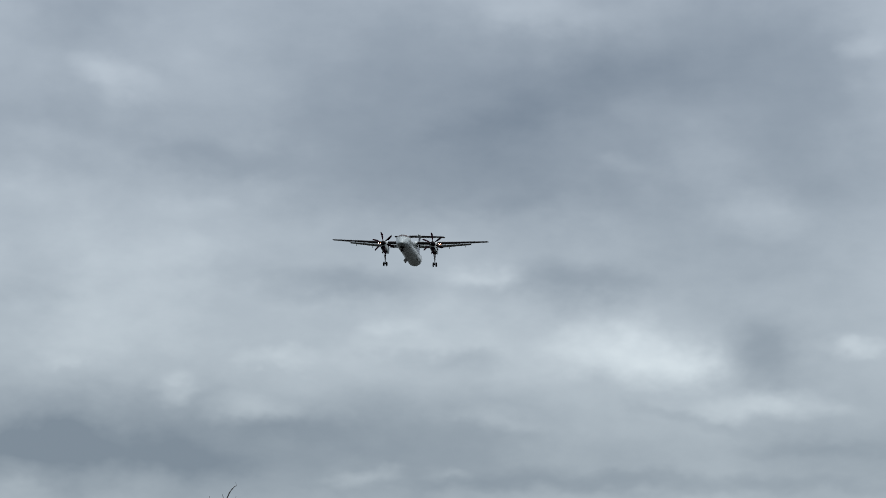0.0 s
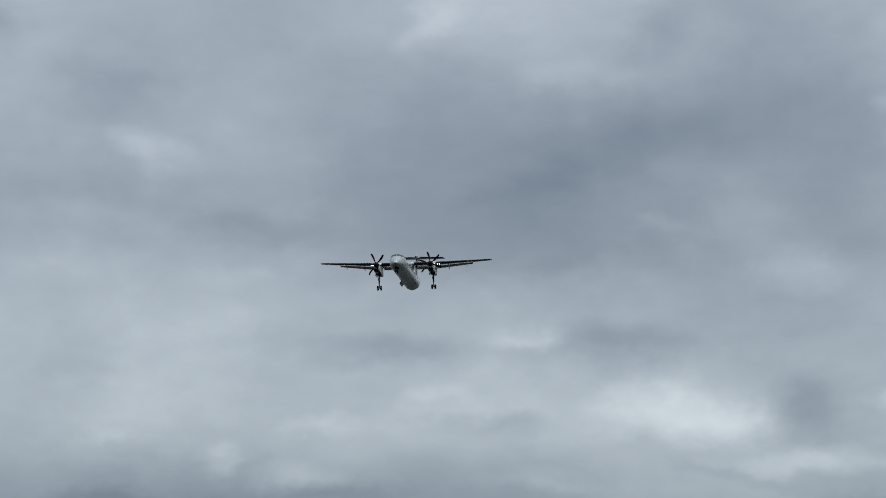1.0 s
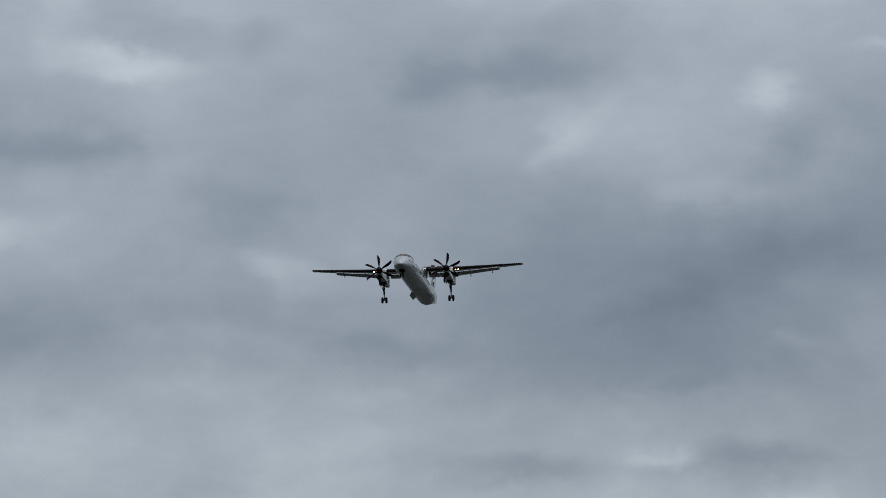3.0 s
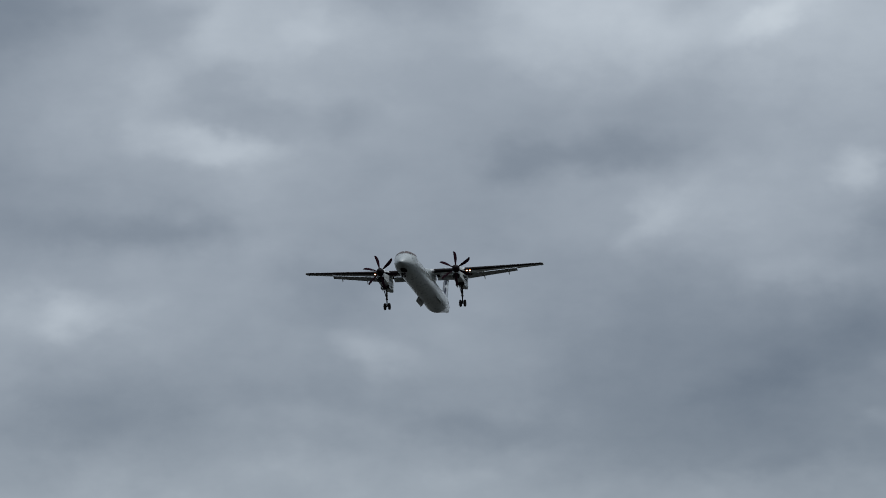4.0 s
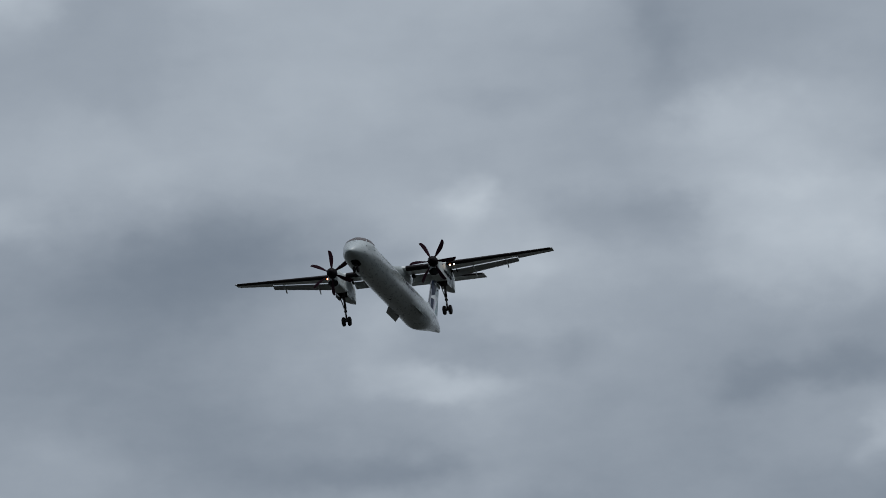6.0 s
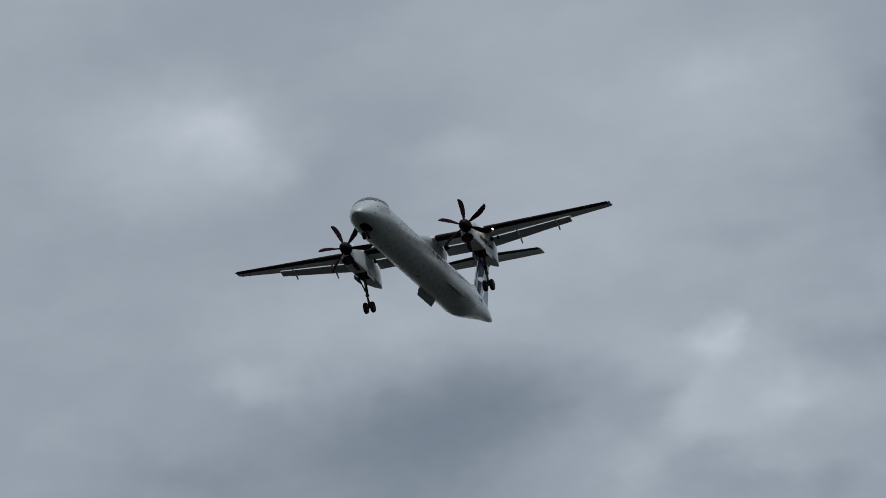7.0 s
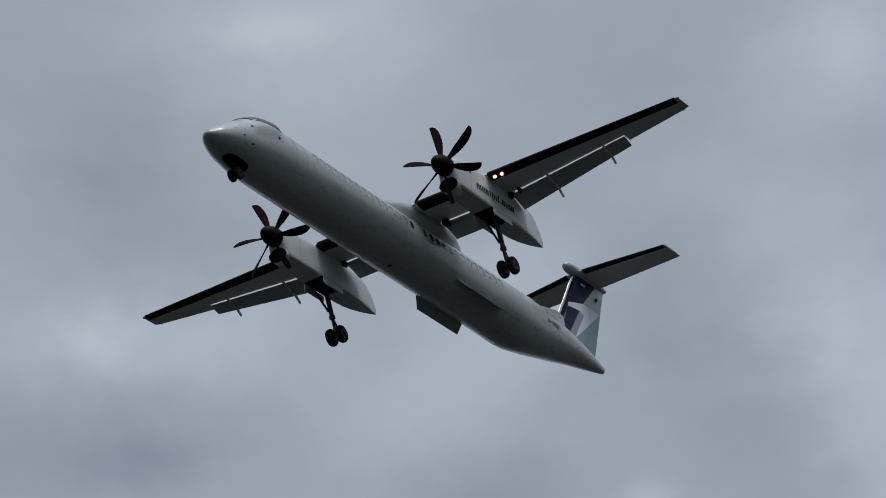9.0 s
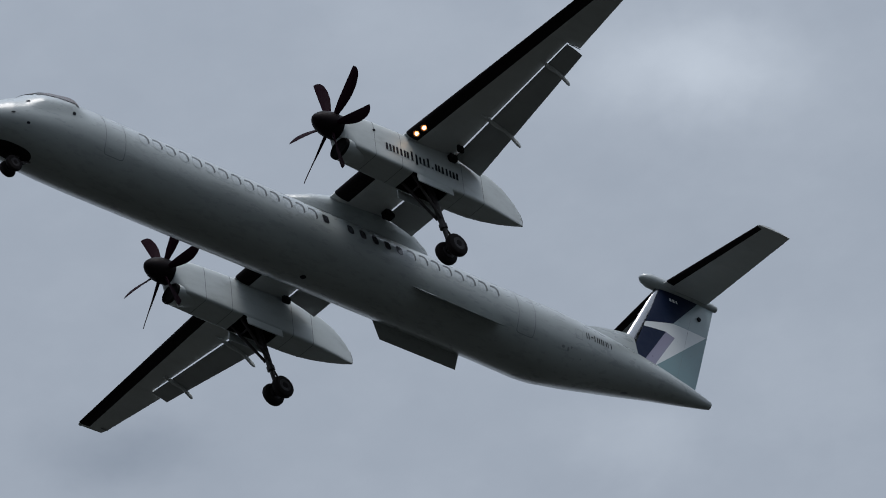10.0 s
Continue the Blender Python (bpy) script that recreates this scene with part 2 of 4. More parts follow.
cloud(-16.80, 23.35, 1.45, 0.95, 0, -0.22)
cloud(-14.51, 23.35, 1.45, 0.95, 0, -0.12)
cloud(-16.45, 23.67, 0.59, 0.33, -8, -0.09)
cloud(-26.56, 24.44, 0.39, 0.39, -4, 0.32)
cloud(-29.06, 24.80, 1.45, 0.95, 0, -0.31)
cloud(-24.44, 24.80, 1.45, 0.95, 0, -0.15)
cloud(-22.12, 24.80, 1.45, 0.95, 0, 0.26)
cloud(-19.81, 24.80, 1.45, 0.95, 0, 0.26)
cloud(-17.50, 24.80, 1.45, 0.95, 0, 0.38)
cloud(-15.18, 24.80, 1.45, 0.95, 0, 0.14)
cloud(-12.87, 24.80, 1.45, 0.95, 0, -0.17)
cloud(-22.81, 24.94, 0.98, 0.33, -6, 0.08)
cloud(-16.65, 25.68, 0.85, 0.20, 5, 0.08)
cloud(-34.52, 25.93, 0.85, 0.33, -4, -0.21)
cloud(-36.80, 26.25, 1.45, 0.95, 0, -0.19)
cloud(-34.46, 26.25, 1.45, 0.95, 0, -0.23)
cloud(-29.78, 26.25, 1.45, 0.95, 0, 0.22)
cloud(-25.09, 26.25, 1.45, 0.95, 0, -0.14)
cloud(-22.75, 26.25, 1.45, 0.95, 0, 0.27)
cloud(-20.41, 26.25, 1.45, 0.95, 0, 0.19)
cloud(-24.33, 26.46, 0.52, 0.46, -8, -0.08)
cloud(-23.23, 26.46, 0.65, 0.33, 79, 0.09)
cloud(-25.81, 26.59, 0.46, 0.33, -5, -0.10)
cloud(-23.88, 26.68, 0.65, 0.33, -5, 0.08)
cloud(-35.35, 27.70, 1.45, 0.95, 0, 0.20)
cloud(-32.97, 27.70, 1.45, 0.95, 0, 0.28)
cloud(-28.23, 27.70, 1.45, 0.95, 0, 0.26)
cloud(-25.86, 27.70, 1.45, 0.95, 0, -0.19)
cloud(-23.49, 27.70, 1.45, 0.95, 0, 0.20)
cloud(-35.09, 27.77, 0.46, 0.39, -4, 0.20)
cloud(-33.72, 29.15, 1.45, 0.95, 0, -0.20)
cloud(-31.31, 29.15, 1.45, 0.95, 0, 0.06)
cloud(-24.10, 29.15, 1.45, 0.95, 0, 0.08)
cloud(-39.70, 30.12, 0.78, 0.52, -5, 0.14)
cloud(-34.85, 30.13, 0.98, 0.33, -7, -0.08)
cloud(-34.58, 30.60, 1.45, 0.95, 0, -0.24)
cloud(-32.14, 30.60, 1.45, 0.95, 0, 0.15)
cloud(-29.70, 30.60, 1.45, 0.95, 0, 0.08)
cloud(-24.82, 30.60, 1.45, 0.95, 0, -0.12)
cloud(-22.38, 30.60, 1.45, 0.95, 0, 0.28)
cloud(-21.98, 30.74, 0.65, 0.39, 78, 0.08)
cloud(-42.28, 30.79, 0.78, 0.39, -4, -0.09)
cloud(-31.75, 31.95, 0.85, 0.33, -5, 0.18)
cloud(-37.81, 32.05, 1.45, 0.95, 0, -0.15)
cloud(-32.86, 32.05, 1.45, 0.95, 0, 0.16)
cloud(-30.38, 32.05, 1.45, 0.95, 0, 0.29)
cloud(-30.14, 33.79, 1.04, 0.78, -9, 0.29)
cloud(-42.59, 34.68, 0.85, 0.59, -8, 0.18)
cloud(-39.55, 34.95, 1.45, 0.95, 0, 0.11)
cloud(-51.53, 35.39, 0.98, 0.46, -4, -0.20)
cloud(-40.39, 39.85, 1.30, 0.65, -9, 0.33)
cloud(-40.29, 39.83, 2.45, 1.02, -9, 0.16)
cloud(-51.83, 35.33, 1.50, 0.65, -4, -0.13)
cloud(-31.30, 34.54, 1.70, 0.85, -8, 0.18)
cloud(-45.90, 41.02, 1.04, 0.72, -6, 0.10)

broad = w.math("SUBTRACT", w.noise(stretch, 9.0, 5.0, 0.5).outputs["Fac"], 0.5)
streaks = w.math("SUBTRACT", w.noise(w.vmath("MULTIPLY", ray_way, (1.0, 1.0, 2.4)), 30.0, 5.0, 0.55).outputs["Fac"], 0.5)
wisps = w.math("SUBTRACT", w.noise(stretch, 85.0, 4.0, 0.55).outputs["Fac"], 0.5)
# the cloud is crisper far off, low over the horizon, and softer overhead
crisp = w.range(height, 8.0, 24.0, 1.0, 0.45, "SMOOTHSTEP")
small = w.math("ADD", w.math("MULTIPLY", streaks, 0.42), w.math("MULTIPLY", wisps, 0.24))
cover = w.math("ADD", masses, w.math("MULTIPLY", broad, 0.15))
cover = w.math("ADD", cover, w.math("MULTIPLY", small, crisp))
grey = w.node("ShaderNodeValToRGB", {0: w.range(cover, -1.0, 1.0, 0.0, 1.0)})
ramp = grey.color_ramp
# doubling from stop to stop; thick cloud is bluer, thin cloud more neutral
shades = [(0.0, (0.160, 0.198, 0.248)), (0.25, (0.238, 0.281, 0.333)), (0.5, (0.345, 0.395, 0.450)), (0.75, (0.496, 0.556, 0.612)), (1.0, (0.715, 0.785, 0.828))]
ramp.elements[0].position, ramp.elements[0].color = shades[0][0], (*shades[0][1], 1)
ramp.elements[1].position, ramp.elements[1].color = shades[-1][0], (*shades[-1][1], 1)
for place, tone in shades[1:-1]:
    ramp.elements.new(place).color = (*tone, 1)
sky = w.node("ShaderNodeTexSky", sky_type="NISHITA", sun_disc=False, sun_elevation=SUN_UP, sun_rotation=SUN_TURN)
blue = w.mix(1.0, sky.outputs[0], (0.09, 0.09, 0.09), "MULTIPLY")
zenith = w.range(height, 36.0, 90.0, 1.0, 2.3, "SMOOTHSTEP")
# the cover is thinner and brighter round the hidden sun
sunward = w.node("ShaderNodeVectorMath", {0: ray_way, 1: (math.sin(SUN_TURN) * math.cos(SUN_UP), math.cos(SUN_TURN) * math.cos(SUN_UP), math.sin(SUN_UP))}, operation="DOT_PRODUCT").outputs["Value"]
zenith = w.math("MULTIPLY", zenith, w.range(sunward, 0.55, 1.0, 1.0, 1.8, "SMOOTHSTEP"))
# and duller on the far side of the sky and in the haze along the horizon
zenith = w.math("MULTIPLY", zenith, w.range(sunward, -0.95, -0.55, 0.4, 1.0, "SMOOTHSTEP"))
zenith = w.math("MULTIPLY", zenith, w.range(height, -1.0, 5.2, 0.1, 1.0, "SMOOTHSTEP"))
above = w.mix(0.96, blue, grey.outputs[0])
# the air near the horizon is a little warmer
haze = w.range(height, 5.0, 13.0, 0.965, 1.0, "SMOOTHSTEP")
above = w.mix(1.0, above, w.node("ShaderNodeCombineColor", {0: 1.0, 1: 1.0, 2: haze}).outputs[0], "MULTIPLY")
above = w.mix(1.0, above, w.node("ShaderNodeCombineColor", {0: zenith, 1: zenith, 2: zenith}).outputs[0], "MULTIPLY")
back = w.node("ShaderNodeBackground", {"Color": above, "Strength": 1.0})
w.tree.links.new(back.outputs[0], w.node("ShaderNodeOutputWorld").inputs[0])

sun_data = bpy.data.lights.new("sun", "SUN")
sun_data.energy, sun_data.angle, sun_data.color = 1.5, radians(28), (1.0, 0.96, 0.9)
sun = new("sun", sun_data)
sun.matrix_world = pose(0, 0, 300) @ look((0, 0, 0), (-math.sin(SUN_TURN) * math.cos(SUN_UP), -math.cos(SUN_TURN) * math.cos(SUN_UP), -math.sin(SUN_UP)))


# ---- materials ----
def paint(name, colour, rough=0.4, metal=0.0, vary=0.12, grain=6.0, bump=0.0, coat=0.0, dirt=0.0, streak=(1, 1, 1), shine=0.5):
    """Painted or bare surface, with soft stains, fine grain and a little relief."""
    m = bpy.data.materials.new(name)
    m.use_nodes = True
    m.node_tree.nodes.clear()
    n = Net(m.node_tree)
    at = n.vmath("MULTIPLY", n.node("ShaderNodeTexCoord").outputs["Object"], streak)
    stain = n.noise(at, grain * 0.12, 5.0, 0.6).outputs["Fac"]
    fine = n.noise(at, grain, 4.0, 0.6).outputs["Fac"]
    spread = n.math("ADD", n.math("MULTIPLY", stain, 0.65), n.math("MULTIPLY", fine, 0.35))
    tone = n.range(spread, 0.3, 0.7, 1.0 - vary, 1.0 + vary * 0.4)
    col = n.mix(1.0, colour, n.node("ShaderNodeCombineColor", {0: tone, 1: tone, 2: tone}).outputs[0], "MULTIPLY")
    if dirt:
        spot = n.range(n.noise(at, grain * 0.4, 8.0, 0.7).outputs["Fac"], 0.52, 0.78, 0.0, dirt)
        col = n.mix(spot, col, (0.07, 0.06, 0.05))
    b = n.node("ShaderNodeBsdfPrincipled", {"Base Color": col, "Metallic": metal, "Specular IOR Level": shine, "Coat Weight": coat, "Coat Roughness": 0.2,
               "Roughness": n.range(fine, 0.3, 0.7, max(rough - 0.08, 0.03), rough + 0.1)})
    if bump:
        bm_node = n.node("ShaderNodeBump", {"Height": fine, "Strength": bump, "Distance": 0.02})
        m.node_tree.links.new(bm_node.outputs[0], b.inputs["Normal"])
    m.node_tree.links.new(b.outputs[0], n.node("ShaderNodeOutputMaterial").inputs[0])
    return m


def glow(name, colour, strength):
    m = bpy.data.materials.new(name)
    m.use_nodes = True
    m.node_tree.nodes.clear()
    n = Net(m.node_tree)
    e = n.node("ShaderNodeEmission", {"Color": (*colour, 1), "Strength": strength})
    m.node_tree.links.new(e.outputs[0], n.node("ShaderNodeOutputMaterial").inputs[0])
    return m


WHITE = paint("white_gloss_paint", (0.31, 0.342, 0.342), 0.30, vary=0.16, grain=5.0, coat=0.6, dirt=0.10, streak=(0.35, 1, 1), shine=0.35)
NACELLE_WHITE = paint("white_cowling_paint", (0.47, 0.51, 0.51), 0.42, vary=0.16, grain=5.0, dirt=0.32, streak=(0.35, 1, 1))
WING_GREY = paint("pale_grey_wing_paint", (0.52, 0.54, 0.53), 0.45, vary=0.14, grain=3.0, dirt=0.2, streak=(0.4, 1, 1))
FLAP_GREY = paint("grey_flap_paint", (0.34, 0.355, 0.355), 0.5, vary=0.15, grain=4.0, dirt=0.2, streak=(0.4, 1, 1))
BOOT = paint("black_rubber_boot", (0.012, 0.009, 0.010), 0.65, vary=0.2, grain=8.0, shine=0.08)
BLADE = paint("black_composite_blade", (0.015, 0.0040, 0.0085), 0.75, vary=0.2, grain=5.0, shine=0.04)
SPINNER = paint("black_spinner_paint", (0.007, 0.0045, 0.0055), 0.55, vary=0.1, grain=5.0, shine=0.07)
DARK = paint("dark_bay", (0.010, 0.010, 0.010), 0.9, vary=0.3, grain=6.0, shine=0.1)
TYRE = paint("tyre_rubber", (0.012, 0.009, 0.009), 0.8, vary=0.2, grain=12.0, shine=0.15)
STEEL = paint("painted_gear_steel", (0.035, 0.030, 0.030), 0.5, metal=0.3, vary=0.2, grain=9.0, dirt=0.4)
RIM_GREY = paint("window_surround_and_shade", (0.016, 0.018, 0.020), 0.4, vary=0.15, grain=6.0)
RIM = paint("grey_wheel_rim", (0.012, 0.008, 0.009), 0.7, metal=0.0, vary=0.2, grain=9.0, dirt=0.3)
METAL = paint("polished_leading_edge", (0.30, 0.30, 0.31), 0.14, metal=1.0, vary=0.08, grain=5.0)
GLASS = paint("brown_window_glass", (0.075, 0.056, 0.054), 0.25, vary=0.1, grain=4.0, shine=0.2)
# glass coloured as pale as the hull, for the sky reflected in it
PANE = paint("sky_tone_cabin_pane", (0.31, 0.342, 0.345), 0.26, vary=0.12, grain=5.0, coat=0.6, shine=0.35)
# darker copy of the cabin pane, with the wing's shade in its colour
SHADED_PANE = paint("wing_shaded_pane", (0.02, 0.022, 0.026), 0.2, vary=0.1, grain=4.0)
SEAL = paint("dark_seal", (0.14, 0.15, 0.16), 0.5, vary=0.2, grain=8.0)
NAVY = paint("navy_paint", (0.004, 0.011, 0.036), 0.5, vary=0.1, grain=3.0, shine=0.15)
TEAL = paint("grey_teal_paint", (0.13, 0.23, 0.25), 0.35, vary=0.1, grain=3.0, coat=0.3)
PALE_TEAL = paint("pale_teal_paint", (0.26, 0.34, 0.36), 0.35, vary=0.1, grain=3.0, coat=0.3)
LAVENDER = paint("lavender_grey_paint", (0.22, 0.21, 0.30), 0.35, vary=0.1, grain=3.0, coat=0.3)
STRIPE = paint("white_tail_paint", (0.62, 0.65, 0.66), 0.35, vary=0.08, grain=3.0, coat=0.3)
INK = paint("dark_lettering_paint", (0.010, 0.012, 0.018), 0.6, vary=0.1, grain=5.0, shine=0.1)
SOOT = paint("exhaust_metal", (0.12, 0.11, 0.10), 0.5, metal=0.7, vary=0.3, grain=6.0)
LAMP = glow("landing_lamp_glow", (1.0, 0.70, 0.42), 26.0)
# glowing outer ring that paints the orange halo round the lamp's core
LAMP_EDGE = glow("landing_lamp_halo", (1.0, 0.34, 0.09), 1.6)
BARK = paint("grey_bark", (0.085, 0.078, 0.072), 0.85, vary=0.4, grain=14.0, bump=0.6, streak=(1, 1, 0.3))
GRASS = paint("rough_grass", (0.012, 0.013, 0.010), 0.95, vary=0.5, grain=0.15, bump=0.3, dirt=0.08)


# ---- mesh tools ----
def part(name, bm, materials, parent, label="", smooth=35):
    """Links a bmesh as one mesh object under a thing or part."""
    bmesh.ops.recalc_face_normals(bm, faces=bm.faces)
    me = bpy.data.meshes.new(name)
    bm.to_mesh(me)
    bm.free()
    for m in materials if isinstance(materials, (list, tuple)) else [materials]:
        me.materials.append(m)
    me.polygons.foreach_set("use_smooth", [True] * len(me.polygons))
    me.set_sharp_from_angle(angle=radians(smooth))
    ob = new(name, me)
    ob.parent = parent
    if label:
        tagged(ob, label)
    return ob


def loft(bm, rings, caps=(True, True), closed=True):
    """Skins rings of equal length. Returns the rings' vertices."""
    rows = [[bm.verts.new(p) for p in r] for r in rings]
    n = len(rings[0])
    for a, b in zip(rows, rows[1:]):
        for i in range(n if closed else n - 1):
            j = (i + 1) % n
            bm.faces.new((a[i], a[j], b[j], b[i]))
    if caps[0]:
        bm.faces.new(rows[0])
    if caps[1]:
        bm.faces.new(rows[-1])
    return rows


def tube(bm, a, b, ra, rb=None, n=10):
    """A round bar from a to b."""
    a, b = Vector(a), Vector(b)
    rb = ra if rb is None else rb
    q = (b - a).to_track_quat("Z", "Y")
    ring = lambda c, r: [c + q @ Vector((r * math.cos(2 * math.pi * i / n), r * math.sin(2 * math.pi * i / n), 0)) for i in range(n)]
    loft(bm, [ring(a, ra), ring(b, rb)])


def turned(bm, centre, axis, profile, n=20):
    """A body of rotation about axis through centre; profile: (along, radius)."""
    q = Vector(axis).to_track_quat("Z", "Y")
    c = Vector(centre)
    loft(bm, [[c + q @ Vector((r * math.cos(2 * math.pi * i / n), r * math.sin(2 * math.pi * i / n), s)) for i in range(n)] for s, r in profile])


def box(bm, lo, hi, bevel=0.0):
    m = Matrix.Translation([(a + b) / 2 for a, b in zip(lo, hi)]) @ Matrix.Diagonal([abs(b - a) for a, b in zip(lo, hi)] + [1])
    made = bmesh.ops.create_cube(bm, size=1, matrix=m)
    if bevel:
        edges = list({e for v in made["verts"] for e in v.link_edges})
        bmesh.ops.bevel(bm, geom=edges, offset=bevel, segments=2, affect="EDGES", profile=0.5)


# ---- the airliner: x forward from the nose tip, y to port, z up ----
plane = tagged(new("airliner"), "white twin-turboprop airliner with landing gear and flaps down", "airplane")

# x, widest level, half width, top, bottom
HULL = [
    (0.00, -0.58, 0.03, -0.55, -0.61),
    (-0.06, -0.58, 0.16, -0.46, -0.67),
    (-0.20, -0.57, 0.31, -0.32, -0.76),
    (-0.50, -0.52, 0.52, -0.07, -0.87),
    (-1.00, -0.45, 0.76, 0.27, -0.99),
    (-1.50, -0.36, 0.95, 0.58, -1.10),
    (-1.85, -0.31, 1.04, 0.76, -1.15),
    (-2.20, -0.26, 1.11, 0.99, -1.20),
    (-2.55, -0.21, 1.17, 1.15, -1.25),
    (-2.95, -0.15, 1.23, 1.29, -1.29),
    (-3.60, -0.06, 1.30, 1.40, -1.325),
    (-4.60, 0.0, 1.345, 1.37, -1.345),
    (-6.00, 0.0, 1.345, 1.345, -1.345),
    (-12.0, 0.0, 1.345, 1.345, -1.345),
    (-21.3, 0.0, 1.345, 1.345, -1.345),
    (-22.7, 0.0, 1.35, 1.345, -1.38),
    (-23.4, 0.02, 1.35, 1.345, -1.41),
    (-24.1, 0.07, 1.33, 1.345, -1.36),
    (-25.5, 0.18, 1.21, 1.32, -1.08),
    (-27.5, 0.32, 0.97, 1.24, -0.62),
    (-29.5, 0.43, 0.67, 1.08, -0.15),
    (-31.0, 0.50, 0.40, 0.90, 0.13),
    (-31.9, 0.52, 0.22, 0.75, 0.31),
    (-32.2, 0.53, 0.15, 0.68, 0.38),
]


def hull_at(x):
    for a, b in zip(HULL, HULL[1:]):
        if b[0] <= x <= a[0]:
            f = (a[0] - x) / (a[0] - b[0])
            return [p + (q - p) * f for p, q in zip(a[1:], b[1:])]
    return HULL[-1][1:]


def ease(a, b, v):
    f = min(1.0, max(0.0, (v - a) / (b - a)))
    return f * f * (3 - 2 * f)


def brow(x, degrees):
    """How far the flight deck's glazed brow stands out of the round hull."""
    along = ease(-1.80, -2.65, x) * ease(-4.0, -3.65, x)
    off = abs((degrees + 90) % 360 - 180)
    return 0.12 * along * ease(86, 62, off) * (0.5 + 0.5 * ease(15, 45, off))


def hull(x, degrees, out=0.0):
    """The point of the skin at x, at an angle up from the port side."""
    z0, half, top, low = hull_at(x)
    c, s = math.cos(radians(degrees)), math.sin(radians(degrees))
    up = top - z0 if s >= 0 else z0 - low
    out += brow(x, degrees)
    return Vector((x, (half + out) * c, z0 + (up + out) * s))


def skin_patch(bm, x0, x1, a0, a1, out=0.006, nx=2, na=4, material=0):
    """A piece of skin laid just proud of the hull."""
    grid = [[bm.verts.new(hull(x0 + (x1 - x0) * i / nx, a0 + (a1 - a0) * j / na, out)) for j in range(na + 1)] for i in range(nx + 1)]
    for i in range(nx):
        for j in range(na):
            bm.faces.new((grid[i][j], grid[i + 1][j], grid[i + 1][j + 1], grid[i][j + 1])).material_index = material


def skin_shape(bm, x, angle, wide, high, out, corner=0.45, n=16, material=0, side=1, steps=1):
    """A rounded pane on the hull, centred at x and angle."""
    r = 1.345
    pts = []
    for i in range(n):
        t = 2 * math.pi * i / n
        c, s = math.cos(t), math.sin(t)
        pts.append((abs(c) ** corner * math.copysign(wide / 2, c), abs(s) ** corner * math.copysign(high / 2, s)))
    place = lambda p: Vector((p.x, p.y * side, p.z))
    centre = bm.verts.new(place(hull(x, angle, out)))
    inner = None
    for k in range(1, steps + 1):
        f = k / steps
        ring = [bm.verts.new(place(hull(x + u * f, angle + math.degrees(v * f / r), out))) for u, v in pts]
        for i in range(n):
            j = (i + 1) % n
            face = bm.faces.new((centre, ring[i], ring[j])) if inner is None else bm.faces.new((inner[i], ring[i], ring[j], inner[j]))
            face.material_index = material
        inner = ring


bm = bmesh.new()
stations = [h[0] for h in HULL]
xs = []
for a, b in zip(stations, stations[1:]):
    k = max(1, round((a - b) / 0.9)) if a < -4 else 5
    xs += [a + (b - a) * i / k for i in range(k)]
xs.append(stations[-1])
loft(bm, [[hull(x, 360 * i / 72) for i in range(72)] for x in xs])
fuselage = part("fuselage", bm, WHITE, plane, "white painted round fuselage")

# windows along both sides
for side in (1, -1):
    for k in range(29):
        x = -6.30 - 0.523 * k
        if k == 15:
            continue
        # below the wing its shade is painted into the panes
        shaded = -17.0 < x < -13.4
        bm = bmesh.new()
        level = 19 - 7 * min(1, k / 14)
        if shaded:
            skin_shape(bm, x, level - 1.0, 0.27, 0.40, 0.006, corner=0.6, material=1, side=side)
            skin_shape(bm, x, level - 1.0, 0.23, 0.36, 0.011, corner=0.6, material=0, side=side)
        else:
            # the pane lies forward and low; the dark crescent left paints the recess's shade
            skin_shape(bm, x, level, 0.36, 0.50, 0.005, corner=0.65, material=1, side=side, steps=2)
            skin_shape(bm, x + 0.070, level - 4.6, 0.32, 0.43, 0.008, corner=0.65, material=0, side=side, steps=2)
        part("cabin_window", bm, [SHADED_PANE if shaded else PANE, RIM_GREY], fuselage)

# cockpit glazing: two front panes and a long side pane on either hand, in dark frames
def brow_pane(corners, lift, grow, bm, material, side, n=8):
    """A four-sided pane on the brow; corners (x, angle) go round from the lower front."""
    cx, ca = sum(c[0] for c in corners) / 4, sum(c[1] for c in corners) / 4
    (ax, aa), (bx, ba), (dx, da), (ex, ea) = [(x + math.copysign(grow, x - cx), a + math.copysign(grow * 45, a - ca)) for x, a in corners]
    grid = []
    for i in range(n + 1):
        row = []
        for j in range(n + 1):
            u, v = i / n, j / n
            p = hull((ax * (1 - u) + bx * u) * (1 - v) + (ex * (1 - u) + dx * u) * v, (aa * (1 - u) + ba * u) * (1 - v) + (ea * (1 - u) + da * u) * v, lift)
            row.append(bm.verts.new((p.x, p.y * side, p.z)))
        grid.append(row)
    for i in range(n):
        for j in range(n):
            bm.faces.new((grid[i][j], grid[i + 1][j], grid[i + 1][j + 1], grid[i][j + 1])).material_index = material


for side in (1, -1):
    for corners in (((-1.90, 87.5), (-2.28, 46), (-2.92, 55), (-2.62, 87.5)), ((-2.40, 41), (-3.76, 24), (-3.72, 43), (-3.02, 52))):
        bm = bmesh.new()
        brow_pane(corners, 0.006, 0.028, bm, 1, side)
        brow_pane(corners, 0.014, 0.0, bm, 0, side)
        part("cockpit_window", bm, [GLASS, INK], fuselage, "brown cockpit window pane in a dark frame")


